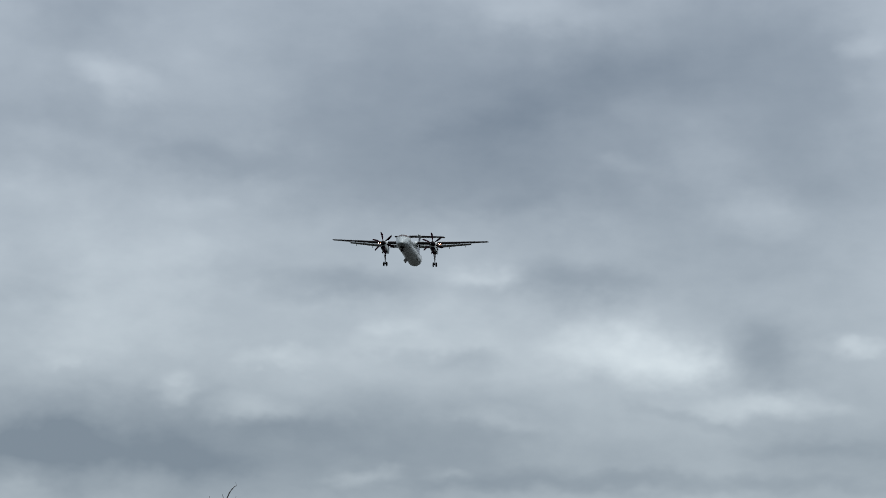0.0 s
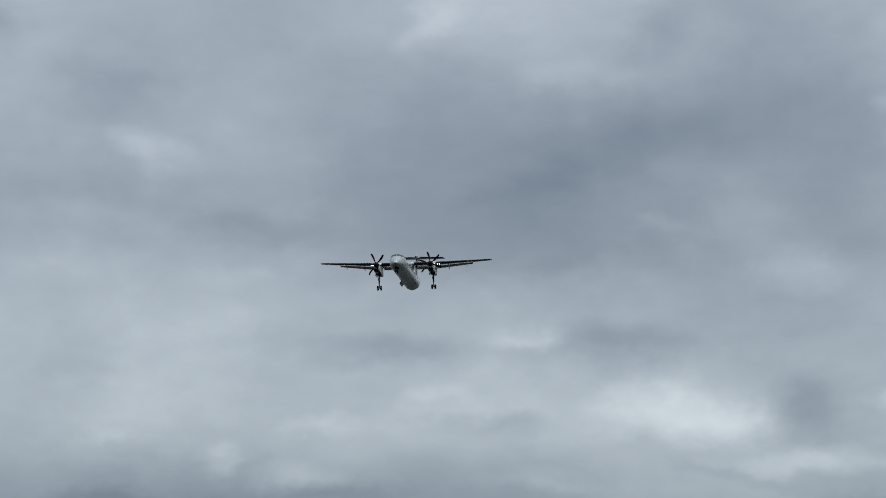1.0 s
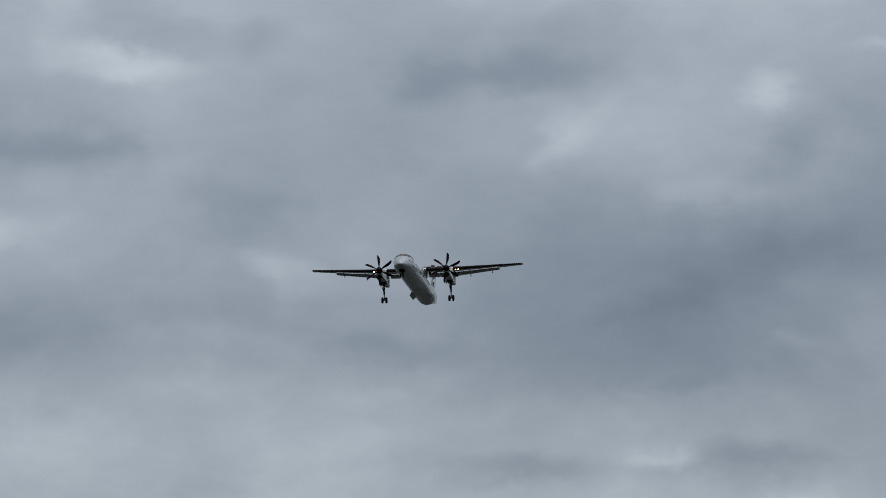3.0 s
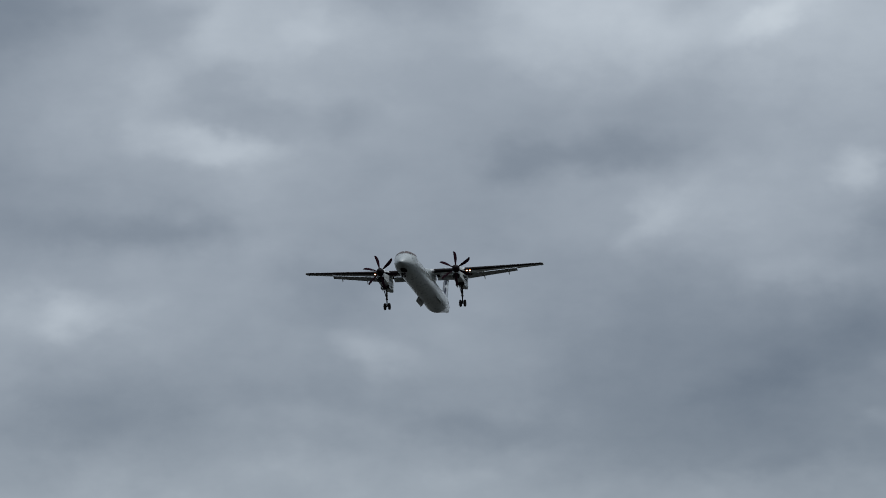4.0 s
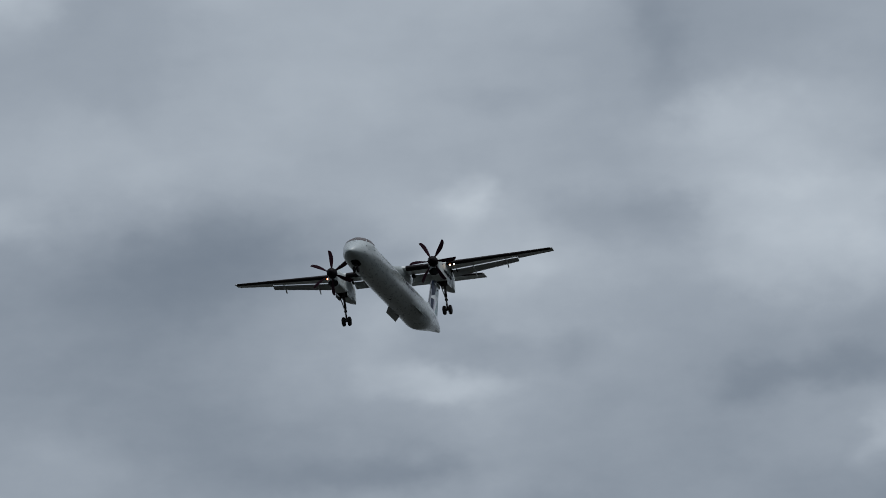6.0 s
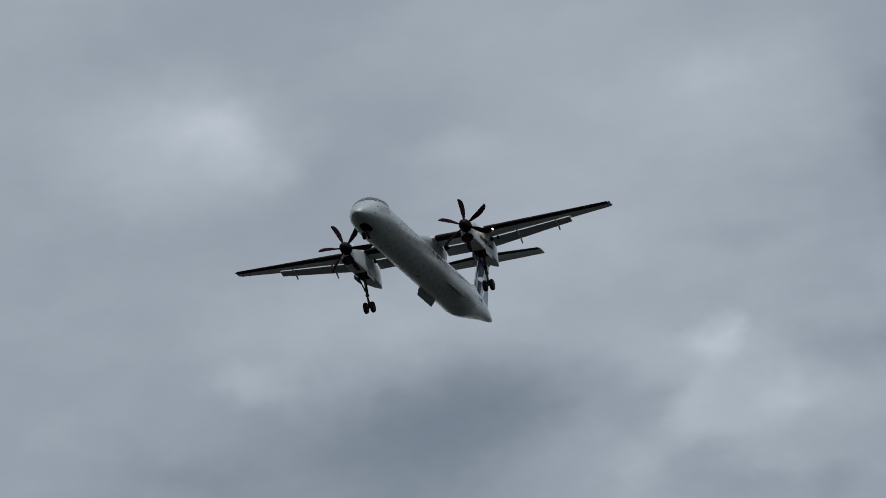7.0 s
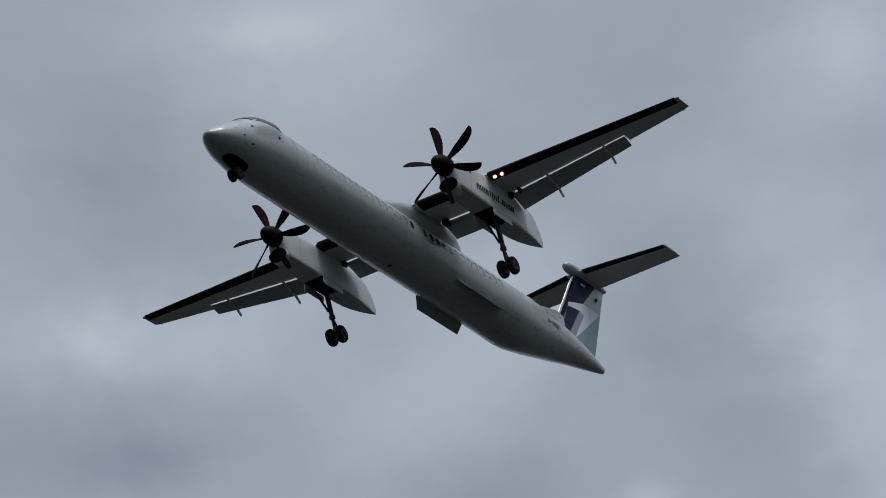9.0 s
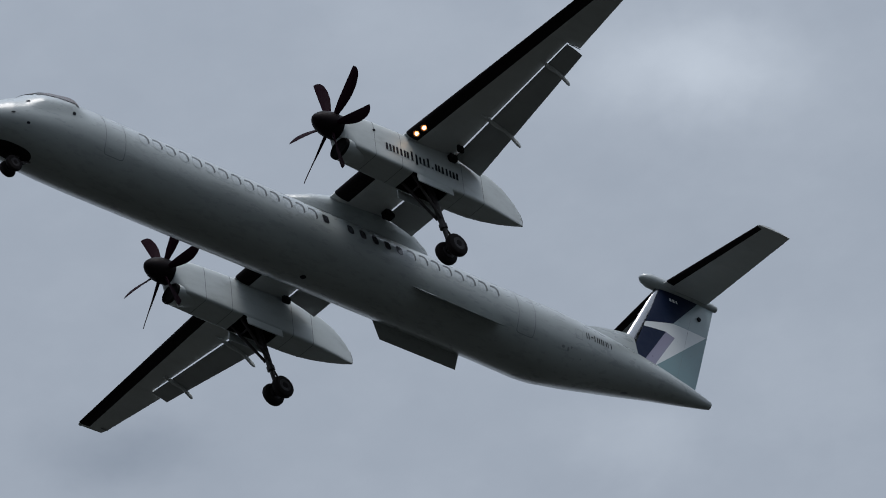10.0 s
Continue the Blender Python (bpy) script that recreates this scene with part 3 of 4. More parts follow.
def outline(name, x0, x1, a0, a1, wide=0.022):
    """The dark shut line round a door, on the hull."""
    bm = bmesh.new()
    xm, am, hw, ha = (x0 + x1) / 2, (a0 + a1) / 2, abs(x1 - x0) / 2, (a1 - a0) / 2
    da, loop = math.degrees(wide / 1.345), []
    for u, v, du, dv in ((-1, -1, 1, 0), (1, -1, 0, 1), (1, 1, -1, 0), (-1, 1, 0, -1)):
        for i in range(20):
            p, q = u + du * i / 10, v + dv * i / 10
            # the corners are rounded off
            over_p, over_q = max(0.0, abs(p) - 0.75), max(0.0, abs(q) - 0.86)
            pull = min(1.0, 1 / max(1e-6, math.hypot(over_p / 0.25, over_q / 0.14))) if over_p and over_q else 1.0
            loop.append((math.copysign(min(abs(p), 0.75) + over_p * pull, p), math.copysign(min(abs(q), 0.86) + over_q * pull, q)))
    n = len(loop)
    outer = [bm.verts.new(hull(xm + u * hw, am + v * ha, 0.0045)) for u, v in loop]
    inner = [bm.verts.new(hull(xm + u * (hw - wide), am + v * (ha - da), 0.0045)) for u, v in loop]
    for i in range(n):
        j = (i + 1) % n
        bm.faces.new((outer[i], outer[j], inner[j], inner[i]))
    return part(name, bm, SEAL, fuselage, "thin dark shut line of a cabin door")


outline("door_seam", -4.72, -5.50, -35, 52)
outline("door_seam", -21.93, -22.70, -40, 48)
outline("door_seam", -4.85, -5.45, 140, 205)
outline("door_seam", -21.95, -22.65, 140, 205)
outline("door_seam", -24.6, -24.95, -14, 2, 0.015)

# sensor ports on the nose and fittings under the belly
for x, a in ((-2.02, 26), (-1.46, -4), (-1.98, -24), (-3.55, 10)):
    bm = bmesh.new()
    skin_shape(bm, x, a, 0.13, 0.13, 0.012, corner=1.0, n=10)
    part("sensor_port", bm, INK, fuselage)
bm = bmesh.new()
skin_shape(bm, -13.5, -88, 0.22, 0.20, 0.012, corner=1.0, n=12)
part("drain_port", bm, INK, fuselage)
# lettering on the rear flank, as bars
for k, (x, wide) in enumerate(((-25.22, 0.16), (-25.44, 0.12), (-25.65, 0.19), (-25.88, 0.17), (-26.11, 0.19), (-26.36, 0.22))):
    bar = 0.05
    for left, right, low, high in ((x + wide / 2, x - wide / 2, -3.5, -1.0),) if k == 1 else ((x + wide / 2, x + wide / 2 - bar, -8, 3.5), (x - wide / 2 + bar, x - wide / 2, -8, 3.5)):
        bm = bmesh.new()
        skin_patch(bm, left, right, low, high, 0.006, 1, 3)
        part("lettering_bar", bm, INK, fuselage)

# long ventral strakes under the rear cabin
for side in (1, -1):
    bm = bmesh.new()
    lower = [(-17.35, 1.04, -0.80), (-21.15, 1.02, -0.82)]
    tip = [(-17.95, 1.42, -1.20), (-21.25, 1.40, -1.21)]
    rings = []
    for f in (0.0, 0.04, 0.5, 0.96, 1.0):
        th = 0.03 if 0 < f < 1 else 0.006
        b = Vector(lower[0]).lerp(Vector(lower[1]), f)
        t = Vector(tip[0]).lerp(Vector(tip[1]), f)
        off = Vector((0, 0.72, 0.69)) * th
        rings.append([Vector((p.x, p.y * side, p.z)) for p in (b + off, t + off * 0.5, t - off * 0.5, b - off)])
    loft(bm, rings)
    part("ventral_strake", bm, WHITE, fuselage, "long white strake under the rear fuselage")


# ---- wing ----
def wing_line(y):
    """Leading edge x, chord and level at y."""
    if y <= 4.46:
        return -14.10, 3.12, 1.50
    f = (y - 4.46) / (14.2 - 4.46)
    return -14.10 - 0.90 * f, 3.12 - 2.02 * f, 1.50 + 0.55 * f


def foil(chord, thick, upto=1.0, n=9):
    """Airfoil points from the rear edge over the top, round the nose and back: (back, up)."""
    pts = []
    for i in range(n + 1):
        u = upto * (0.5 + 0.5 * math.cos(math.pi * i / n)) if upto == 1.0 else upto * (1 - i / n) ** 1.4
        pts.append(u)
    shape = lambda u: 5 * thick * (0.2969 * math.sqrt(u) - 0.126 * u - 0.3516 * u * u + 0.2843 * u ** 3 - 0.1015 * u ** 4)
    top = [(u * chord, chord * (shape(u) * 1.15 + 0.03 * math.sin(math.pi * u))) for u in pts]
    low = [(u * chord, chord * (-shape(u) * 0.85 + 0.03 * math.sin(math.pi * u))) for u in pts[::-1][1:]]
    return top + low


def wing_ring(y, side, upto, thick=None):
    le, chord, z = wing_line(y)
    th = 0.17 - 0.045 * min(1, y / 14.2) if thick is None else thick
    return [Vector((le - u, y * side, z + v)) for u, v in foil(chord, th, upto)]


def under_strip(bm, y0, y1, f0, f1, side, out, n=10, top=False):
    """A band wrapped round the nose of the wing, from f0 over the top to f1 below."""
    rings = []
    for i in range(n + 1):
        y = y0 + (y1 - y0) * i / n
        le, chord, z = wing_line(y)
        th = 0.17 - 0.045 * min(1, y / 14.2)
        shape = lambda u: 5 * th * (0.2969 * math.sqrt(u) - 0.126 * u - 0.3516 * u * u + 0.2843 * u ** 3 - 0.1015 * u ** 4)
        pts = []
        for k in range(13):
            s = -1 + k / 6
            u = (f0 if s < 0 else f1) / chord * s * s
            v = shape(u) * (1.15 if s < 0 else -0.85) + 0.03 * math.sin(math.pi * u)
            nx = -1 + min(1, u * 12)
            pts.append(Vector((le - u * chord - nx * out, y * side, z + v * chord + (out if s < 0 else -out) * min(1, abs(s) * 2))))
        rings.append(pts)
    loft(bm, rings, (False, False), False)


for side in (1, -1):
    which = "port" if side > 0 else "starboard"
    bm = bmesh.new()
    loft(bm, [wing_ring(y, side, 0.68) for y in (0.0, 1.4, 2.9, 4.46, 6.2, 8.0, 9.6, 10.98)])
    loft(bm, [wing_ring(y, side, 1.0) for y in (10.985, 12.0, 13.2, 13.9)] +
         [[Vector((p.x * 0.9 + wing_line(14.15)[0] * 0.1 - 0.06, 14.16 * side, p.z * 0.25 + 2.06 * 0.75)) for p in wing_ring(14.16, side, 1.0)]])
    wing = part("wing", bm, WING_GREY, plane, "pale grey high wing with black de-icing boots")
    for y0, y1 in ((1.40, 3.93), (5.02, 14.0)):
        bm = bmesh.new()
        under_strip(bm, y0, y1, 0.35, 0.55 if y1 < 5 else 0.45, side, 0.006)
        part("deicing_boot", bm, BOOT, wing, "black rubber de-icing boot on the leading edge")
    # flaps, drooped with an open slot ahead of them
    for y0, y1 in ((1.40, 3.80), (5.00, 10.98)):
        bm = bmesh.new()
        rings = []
        for f, plump in ((0.0, 0.03), (0.008, 0.12), (0.17, 0.125), (0.33, 0.125), (0.5, 0.125), (0.67, 0.125), (0.83, 0.125), (0.988, 0.12), (1.0, 0.03)):
            y = y0 + (y1 - y0) * f
            le, chord, z = wing_line(y)
            fc = chord * 0.37
            turn = radians(17)
            ring = []
            for u, v in foil(fc, plump):
                ring.append(Vector((le - chord * 0.676 - u * math.cos(turn) - v * math.sin(turn), y * side, z - 0.046 * chord - u * math.sin(turn) + v * math.cos(turn))))
            rings.append(ring)
        loft(bm, rings)
        part("flap", bm, FLAP_GREY, wing, "lowered grey wing flap")
    # hinge fairings under the flaps
    for y in (7.0, 9.95):
        le, chord, z = wing_line(y)
        bm = bmesh.new()
        rings = []
        for f, hw, dz, deep in ((0.50, 0.01, -0.035, 0.02), (0.58, 0.05, -0.03, 0.10), (0.72, 0.07, -0.05, 0.20), (0.90, 0.05, -0.10, 0.14), (1.00, 0.055, -0.155, 0.18), (1.07, 0.06, -0.20, 0.20), (1.11, 0.05, -0.235, 0.16), (1.13, 0.02, -0.26, 0.07)):
            x, top = le - f * chord, z + dz * chord
            d = deep * (0.7 + 0.1 * chord)
            rings.append([Vector((x, y * side + hw * c, top - d * (0.5 - 0.5 * s))) for c, s in ((0, 1), (0.8, 0.7), (1, 0), (0.6, -0.8), (0, -1), (-0.6, -0.8), (-1, 0), (-0.8, 0.7))])
        loft(bm, rings)
        part("flap_fairing", bm, WING_GREY, wing, "pale flap hinge fairing with a hooked tail")
    # dark flap tracks in the slot beside the cabin and the nacelle
    for y, wide, x0, x1 in ((1.62, 0.30, -15.98, -16.34), (3.80, 0.16, -16.0, -16.3), (5.02, 0.24, -15.92, -16.22), (5.55, 0.12, -15.85, -16.1)):
        bm = bmesh.new()
        box(bm, (x0, y * side - wide / 2, 1.16), (x1, y * side + wide / 2, 1.42), 0.04)
        part("flap_track", bm, DARK, wing, "dark flap track housing")
    # aileron shut line and static wick
    for y in (11.0, 13.85):
        bm = bmesh.new()
        le, chord, z = wing_line(y)
        box(bm, (le - chord * 0.99, y * side - 0.01, z - 0.035 * chord - 0.01), (le - chord * 0.72, y * side + 0.01, z - 0.03 * chord))
        part("aileron_seam", bm, SEAL, wing)
    # landing lamps in the leading edge
    for y in (5.30, 5.64):
        le, chord, z = wing_line(y)
        bm = bmesh.new()
        turned(bm, (le - 0.17, y * side, z - 0.155), (1, 0.35 * side, -0.7), [(-0.10, 0.11), (0.0, 0.12), (0.05, 0.116), (0.05, 0.106), (0.005, 0.10)], 16)
        part("lamp_housing", bm, METAL, wing, "round landing lamp in the leading edge")
        bm = bmesh.new()
        turned(bm, (le - 0.148, y * side + 0.006 * side, z - 0.170), (1, 0.35 * side, -0.7), [(-0.02, 0.085), (0.0, 0.085)], 16)
        for f in bm.faces:
            f.material_index = 1
        turned(bm, (le - 0.144, y * side + 0.007 * side, z - 0.173), (1, 0.35 * side, -0.7), [(-0.02, 0.052), (0.0, 0.052)], 16)
        part("lamp_lens", bm, [LAMP, LAMP_EDGE], wing, "lit orange landing lamp lens")
    bm = bmesh.new()
    turned(bm, (wing_line(14.1)[0] - 0.15, 14.15 * side, 2.06), (0, side, 0), [(-0.05, 0.05), (0.0, 0.05), (0.04, 0.02)], 10)
    part("navigation_lamp", bm, SEAL, wing)

# fairing where the wing crosses the roof
bm = bmesh.new()
rings = []
for x, hw, top in ((-11.5, 0.10, 1.36), (-12.5, 0.62, 1.44), (-13.5, 1.06, 1.66), (-14.7, 1.29, 1.94), (-16.2, 1.34, 1.93), (-17.4, 1.28, 1.70), (-18.4, 0.90, 1.48), (-19.4, 0.15, 1.36)):
    low = 0.86 if hw > 0.5 else 1.25
    foot = min(hw, math.sqrt(1.345 ** 2 - low ** 2) + 0.015)
    half = [(foot, low), (0.4 * foot + 0.6 * hw, low + 0.25 * (top - low)), (hw, low + 0.45 * (top - low)), (0.97 * hw, low + 0.65 * (top - low)), (0.86 * hw, low + 0.85 * (top - low)), (0.5 * hw, low + 0.97 * (top - low)), (0.0, top)]
    rings.append([Vector((x, u, v)) for u, v in half] + [Vector((x, -u, v)) for u, v in half[-2::-1]])
loft(bm, rings)
part("wing_fairing", bm, WHITE, plane, "white fairing where the wing crosses the cabin roof")

# ---- engines ----
NACELLE = [  # x, half width, top, bottom
    (-11.62, 0.40, 1.40, 0.58),
    (-11.74, 0.47, 1.46, 0.10),
    (-12.00, 0.51, 1.50, 0.06),
    (-12.60, 0.52, 1.54, 0.04),
    (-13.30, 0.53, 1.58, 0.02),
    (-14.30, 0.53, 1.62, 0.00),
    (-15.95, 0.53, 1.66, -0.01),
    (-16.70, 0.52, 1.66, -0.01),
    (-17.30, 0.48, 1.60, 0.00),
    (-17.90, 0.40, 1.53, 0.04),
    (-18.55, 0.27, 1.36, 0.11),
    (-19.10, 0.12, 1.05, 0.19),
    (-19.42, 0.03, 0.72, 0.26),
]
NACELLE_Y = 4.46


def oblong(hw, top, low, n=28, power=0.55):
    """A cowling section: rounded above, nearly square below."""
    pts = []
    for i in range(n):
        a = 2 * math.pi * (i + 0.5) / n
        c, s = math.cos(a), math.sin(a)
        p = power if s > 0 or power > 0.6 else 0.16
        pts.append((math.copysign(abs(c) ** p, c) * hw * (1.0 if s > 0 else 0.97), (top + low) / 2 + math.copysign(abs(s) ** p, s) * (top - low) / 2))
    return pts


for side in (1, -1):
    yc = NACELLE_Y * side
    bm = bmesh.new()
    rings = []
    for k, (x, hw, top, low) in enumerate(NACELLE):
        power = 0.8 if k < 2 else 0.45
        rings.append([Vector((x, yc + u, v)) for u, v in oblong(hw, top, low, power=power)])
    rows = loft(bm, rings)
    # open wheel bay in the belly between two stations
    bay = [f for f in bm.faces if len(f.verts) == 4 and -15.94 < f.calc_center_median().x < -14.31 and f.calc_center_median().z < 0.03]
    bmesh.ops.delete(bm, geom=bay, context="FACES")
    nacelle = part("engine_nacelle", bm, NACELLE_WHITE, plane, "white engine nacelle under the wing")
    bm = bmesh.new()
    loft(bm, [[Vector((x, yc + u, z)) for x, z in ((-14.32, zz), (-15.93, zz)) for u in ((-0.45, 0.45) if x > -15 else (0.45, -0.45))] for zz in (0.03, 0.85)], (False, True))
    part("wheel_well", bm, DARK, nacelle, "dark open main wheel bay")
    # doors hanging at the bay's edges
    for dy in (-1, 1):
        bm = bmesh.new()
        y0 = yc + 0.495 * dy
        a, b = Vector((-14.45, y0, 0.02)), Vector((-15.93, y0, 0.02))
        rings = []
        for p in (a, a.lerp(b, 0.5), b):
            rings.append([p, p + Vector((0, 0.02 * dy, -0.01)), p + Vector((0, 0.05 * dy, -0.31)), p + Vector((0, 0.02 * dy, -0.33)), p + Vector((0, -0.02 * dy, -0.1))])
        loft(bm, rings)
        part("gear_door", bm, NACELLE_WHITE, nacelle, "open white landing gear door")
    # chin intake under the spinner
    bm = bmesh.new()
    ring = lambda r, x, z: [Vector((x, yc + 1.15 * r * math.cos(a), z + r * 0.8 * math.sin(a))) for a in [2 * math.pi * i / 20 for i in range(20)]]
    loft(bm, [ring(0.33, -12.6, 0.30), ring(0.39, -12.0, 0.20), ring(0.39, -11.68, 0.16)], (True, True))
    part("engine_intake", bm, NACELLE_WHITE, nacelle, "white chin air intake")
    bm = bmesh.new()
    loft(bm, [ring(0.395, -11.70, 0.16), ring(0.385, -11.62, 0.17), ring(0.36, -11.60, 0.17), ring(0.34, -11.62, 0.17), ring(0.30, -11.66, 0.17)], (False, True))
    part("intake_mouth", bm, DARK, nacelle, "black intake mouth and lip")
    bm = bmesh.new()
    turned(bm, (-11.62, yc, 1.0), (1, 0, 0), [(-0.10, 0.36), (0.0, 0.43), (0.02, 0.40)], 24)
    part("backing_ring", bm, SPINNER, nacelle)
    # exhaust stack on the upper side
    bm = bmesh.new()
    loft(bm, [[Vector((x, yc + 0.30 * side + hw * math.cos(a), z + 0.16 * math.sin(a))) for a in [2 * math.pi * i / 14 for i in range(14)]] for x, hw, z in ((-15.3, 0.10, 1.72), (-15.9, 0.17, 1.78), (-16.7, 0.18, 1.80), (-16.72, 0.13, 1.80), (-16.4, 0.12, 1.80))], (True, True))
    part("exhaust_stack", bm, SOOT, nacelle, "heat-stained exhaust pipe")
    # rear cap line and small vents
    bm = bmesh.new()
    for x, z in ((-12.75, 1.05),):
        turned(bm, (x, yc + side * 0.515, z), (0, side, 0), [(0.0, 0.05), (0.03, 0.05), (0.035, 0.02)], 10)
    part("vent", bm, INK, nacelle)
    # shut lines between the cowling panels
    for at in (-12.75, -13.85, -16.45, -17.35):
        for p, q in zip(NACELLE, NACELLE[1:]):
            if q[0] <= at <= p[0]:
                f = (p[0] - at) / (p[0] - q[0])
                hw, top, low = [m + (n - m) * f for m, n in zip(p[1:], q[1:])]
        bm = bmesh.new()
        loft(bm, [[Vector((at + dx, yc + u, v)) for u, v in oblong(hw + 0.004, top + 0.004, low - 0.004, power=0.45)] for dx in (0.009, -0.009)], (False, False))
        part("panel_seam", bm, SEAL, nacelle)
    # lettering along the outer flank, as plain strokes
    x, face = -13.2, (yc + side * 0.530, yc + side * 0.538)
    for wide, high, drop, strokes in ((0.36, 0.27, 0, 2), (0.24, 0.27, 0, 1), (0.20, 0.27, 0, 1), (0.13, 0.36, 0, 0), (0.09, 0.42, -0.11, 0), (0.24, 0.27, 0, 1), (0.13, 0.36, 0, 0), (0.07, 0.07, 0, 0), (0.21, 0.27, 0, 1), (0.25, 0.27, 0, 1), (0.37, 0.27, 0, 2)):
        low, bar = 0.47 + drop, 0.078
        for k in range(strokes + 1):
            left = x - (wide - bar) * (k / strokes if strokes else 0.5)
            bm = bmesh.new()
            box(bm, (left, face[0], low), (left - bar, face[1], low + high))
            part("lettering_bar", bm, INK, nacelle)
        x -= wide + 0.075
    # dark trailing rim of the tail cone
    bm = bmesh.new()
    rim = [Vector((-18.20, yc, 1.475)), Vector((-18.60, yc, 1.335)), Vector((-19.10, yc, 1.05)), Vector((-19.40, yc, 0.74)), Vector((-19.45, yc, 0.50)), Vector((-19.42, yc, 0.27))]
    for p, q in zip(rim, rim[1:]):
        tube(bm, p, q, 0.028, 0.028, 8)
    part("tail_cone_rim", bm, SEAL, nacelle, "dark trailing rim of the nacelle tail cone")

# ---- propellers ----
PROP_AT = (-11.38, NACELLE_Y, 1.0)


def blade_mesh():
    """One swept black blade, along +z, turning towards -y."""
    bm = bmesh.new()
    rings = []
    for r, chord, thick, pitch, sweep in ((0.30, 0.16, 0.14, 62, 0.0), (0.50, 0.20, 0.10, 56, 0.01), (0.80, 0.30, 0.06, 46, 0.03), (1.15, 0.37, 0.045, 38, 0.05), (1.50, 0.38, 0.035, 32, 0.04), (1.80, 0.33, 0.028, 27, 0.0), (1.96, 0.25, 0.022, 25, -0.05), (2.04, 0.12, 0.015, 24, -0.11)):
        p = radians(pitch)
        ring = []
        for u, v in ((-0.5, 0), (-0.3, 0.4), (0.0, 0.5), (0.3, 0.35), (0.5, 0), (0.3, -0.3), (0.0, -0.45), (-0.3, -0.35)):
            a, b = u * chord + sweep, v * thick
            # leading edge: towards -y and forward
            ring.append(Vector((-a * math.sin(p) + b * math.cos(p), a * math.cos(p) + b * math.sin(p), r)))
        rings.append(ring)
    loft(bm, rings)
    return bm


propellers = []
for side in (1, -1):
    bm = bmesh.new()
    turned(bm, (0, 0, 0), (1, 0, 0), [(-0.24, 0.43), (0.0, 0.43), (0.20, 0.41), (0.40, 0.35), (0.56, 0.26), (0.67, 0.16), (0.73, 0.07), (0.745, 0.02)], 28)
    prop = part("propeller", bm, SPINNER, plane, "six-bladed black propeller with a black spinner")
    prop.matrix_basis = pose(PROP_AT[0], PROP_AT[1] * side, PROP_AT[2])
    first = part("propeller_blade", blade_mesh(), BLADE, prop)
    for k in range(1, 6):
        blade = new("propeller_blade", first.data)
        blade.parent = prop
        blade.matrix_basis = pose(0, 0, 0, 60 * k)
    propellers.append(prop)


# ---- landing gear ----
def wheel(parent, at, radius, wide):
    bm = bmesh.new()
    h = wide / 2
    turned(bm, at, (0, 1, 0), [(-h, radius * 0.62), (-h * 0.95, radius * 0.80), (-h * 0.75, radius * 0.94), (-h * 0.35, radius), (h * 0.35, radius), (h * 0.75, radius * 0.94), (h * 0.95, radius * 0.80), (h, radius * 0.62)], 28)
    for f in bm.faces:
        f.material_index = 0
    before = set(bm.faces)
    turned(bm, at, (0, 1, 0), [(-h * 0.80, radius * 0.15), (-h * 1.03, radius * 0.30), (-h * 1.03, radius * 0.56), (-h * 0.6, radius * 0.63), (h * 0.6, radius * 0.63), (h * 1.03, radius * 0.56), (h * 1.03, radius * 0.30), (h * 0.80, radius * 0.15)], 24)
    for f in bm.faces:
        if f not in before:
            f.material_index = 1
    part("wheel", bm, [TYRE, RIM], parent, "black rubber aircraft tyre on a grey rim")


for side in (1, -1):
    yc = 4.50 * side
    top, axle = Vector((-15.35, yc, 0.25)), Vector((-15.96, yc, -2.16))
    bm = bmesh.new()
    tube(bm, top, top.lerp(axle, 0.66), 0.115, 0.105, 14)
    tube(bm, top.lerp(axle, 0.64), axle, 0.075, 0.075, 12)
    tube(bm, top.lerp(axle, 0.62), top.lerp(axle, 0.68), 0.14, 0.14, 14)
    tube(bm, axle + Vector((0, -0.34, 0)), axle + Vector((0, 0.34, 0)), 0.07, 0.07, 10)
    gear = part("main_landing_gear", bm, STEEL, plane, "grey steel main landing gear leg with twin tyres")
    bm = bmesh.new()
    knee = Vector((-15.62, yc, -1.05))
    for dy in (-0.16, 0.16):
        tube(bm, (-14.42, yc + dy * 1.6, 0.10), knee + Vector((0, dy * 0.5, 0)), 0.05, 0.05, 8)
    tube(bm, (-14.75, yc - 0.22, -0.16), (-14.75, yc + 0.22, -0.16), 0.035, 0.035, 8)
    part("drag_brace", bm, STEEL, gear, "forked steel drag brace")
    bm = bmesh.new()
    a, b, c = top.lerp(axle, 0.66) + Vector((-0.1, 0, 0)), Vector((-16.16, yc, -1.75)), axle + Vector((-0.05, 0, 0.05))
    tube(bm, a, b, 0.035, 0.035, 8)
    tube(bm, b, c, 0.035, 0.035, 8)
    part("torque_link", bm, STEEL, gear)
    for dy in (-0.26, 0.26):
        wheel(gear, (axle.x, yc + dy, axle.z), 0.41, 0.27)

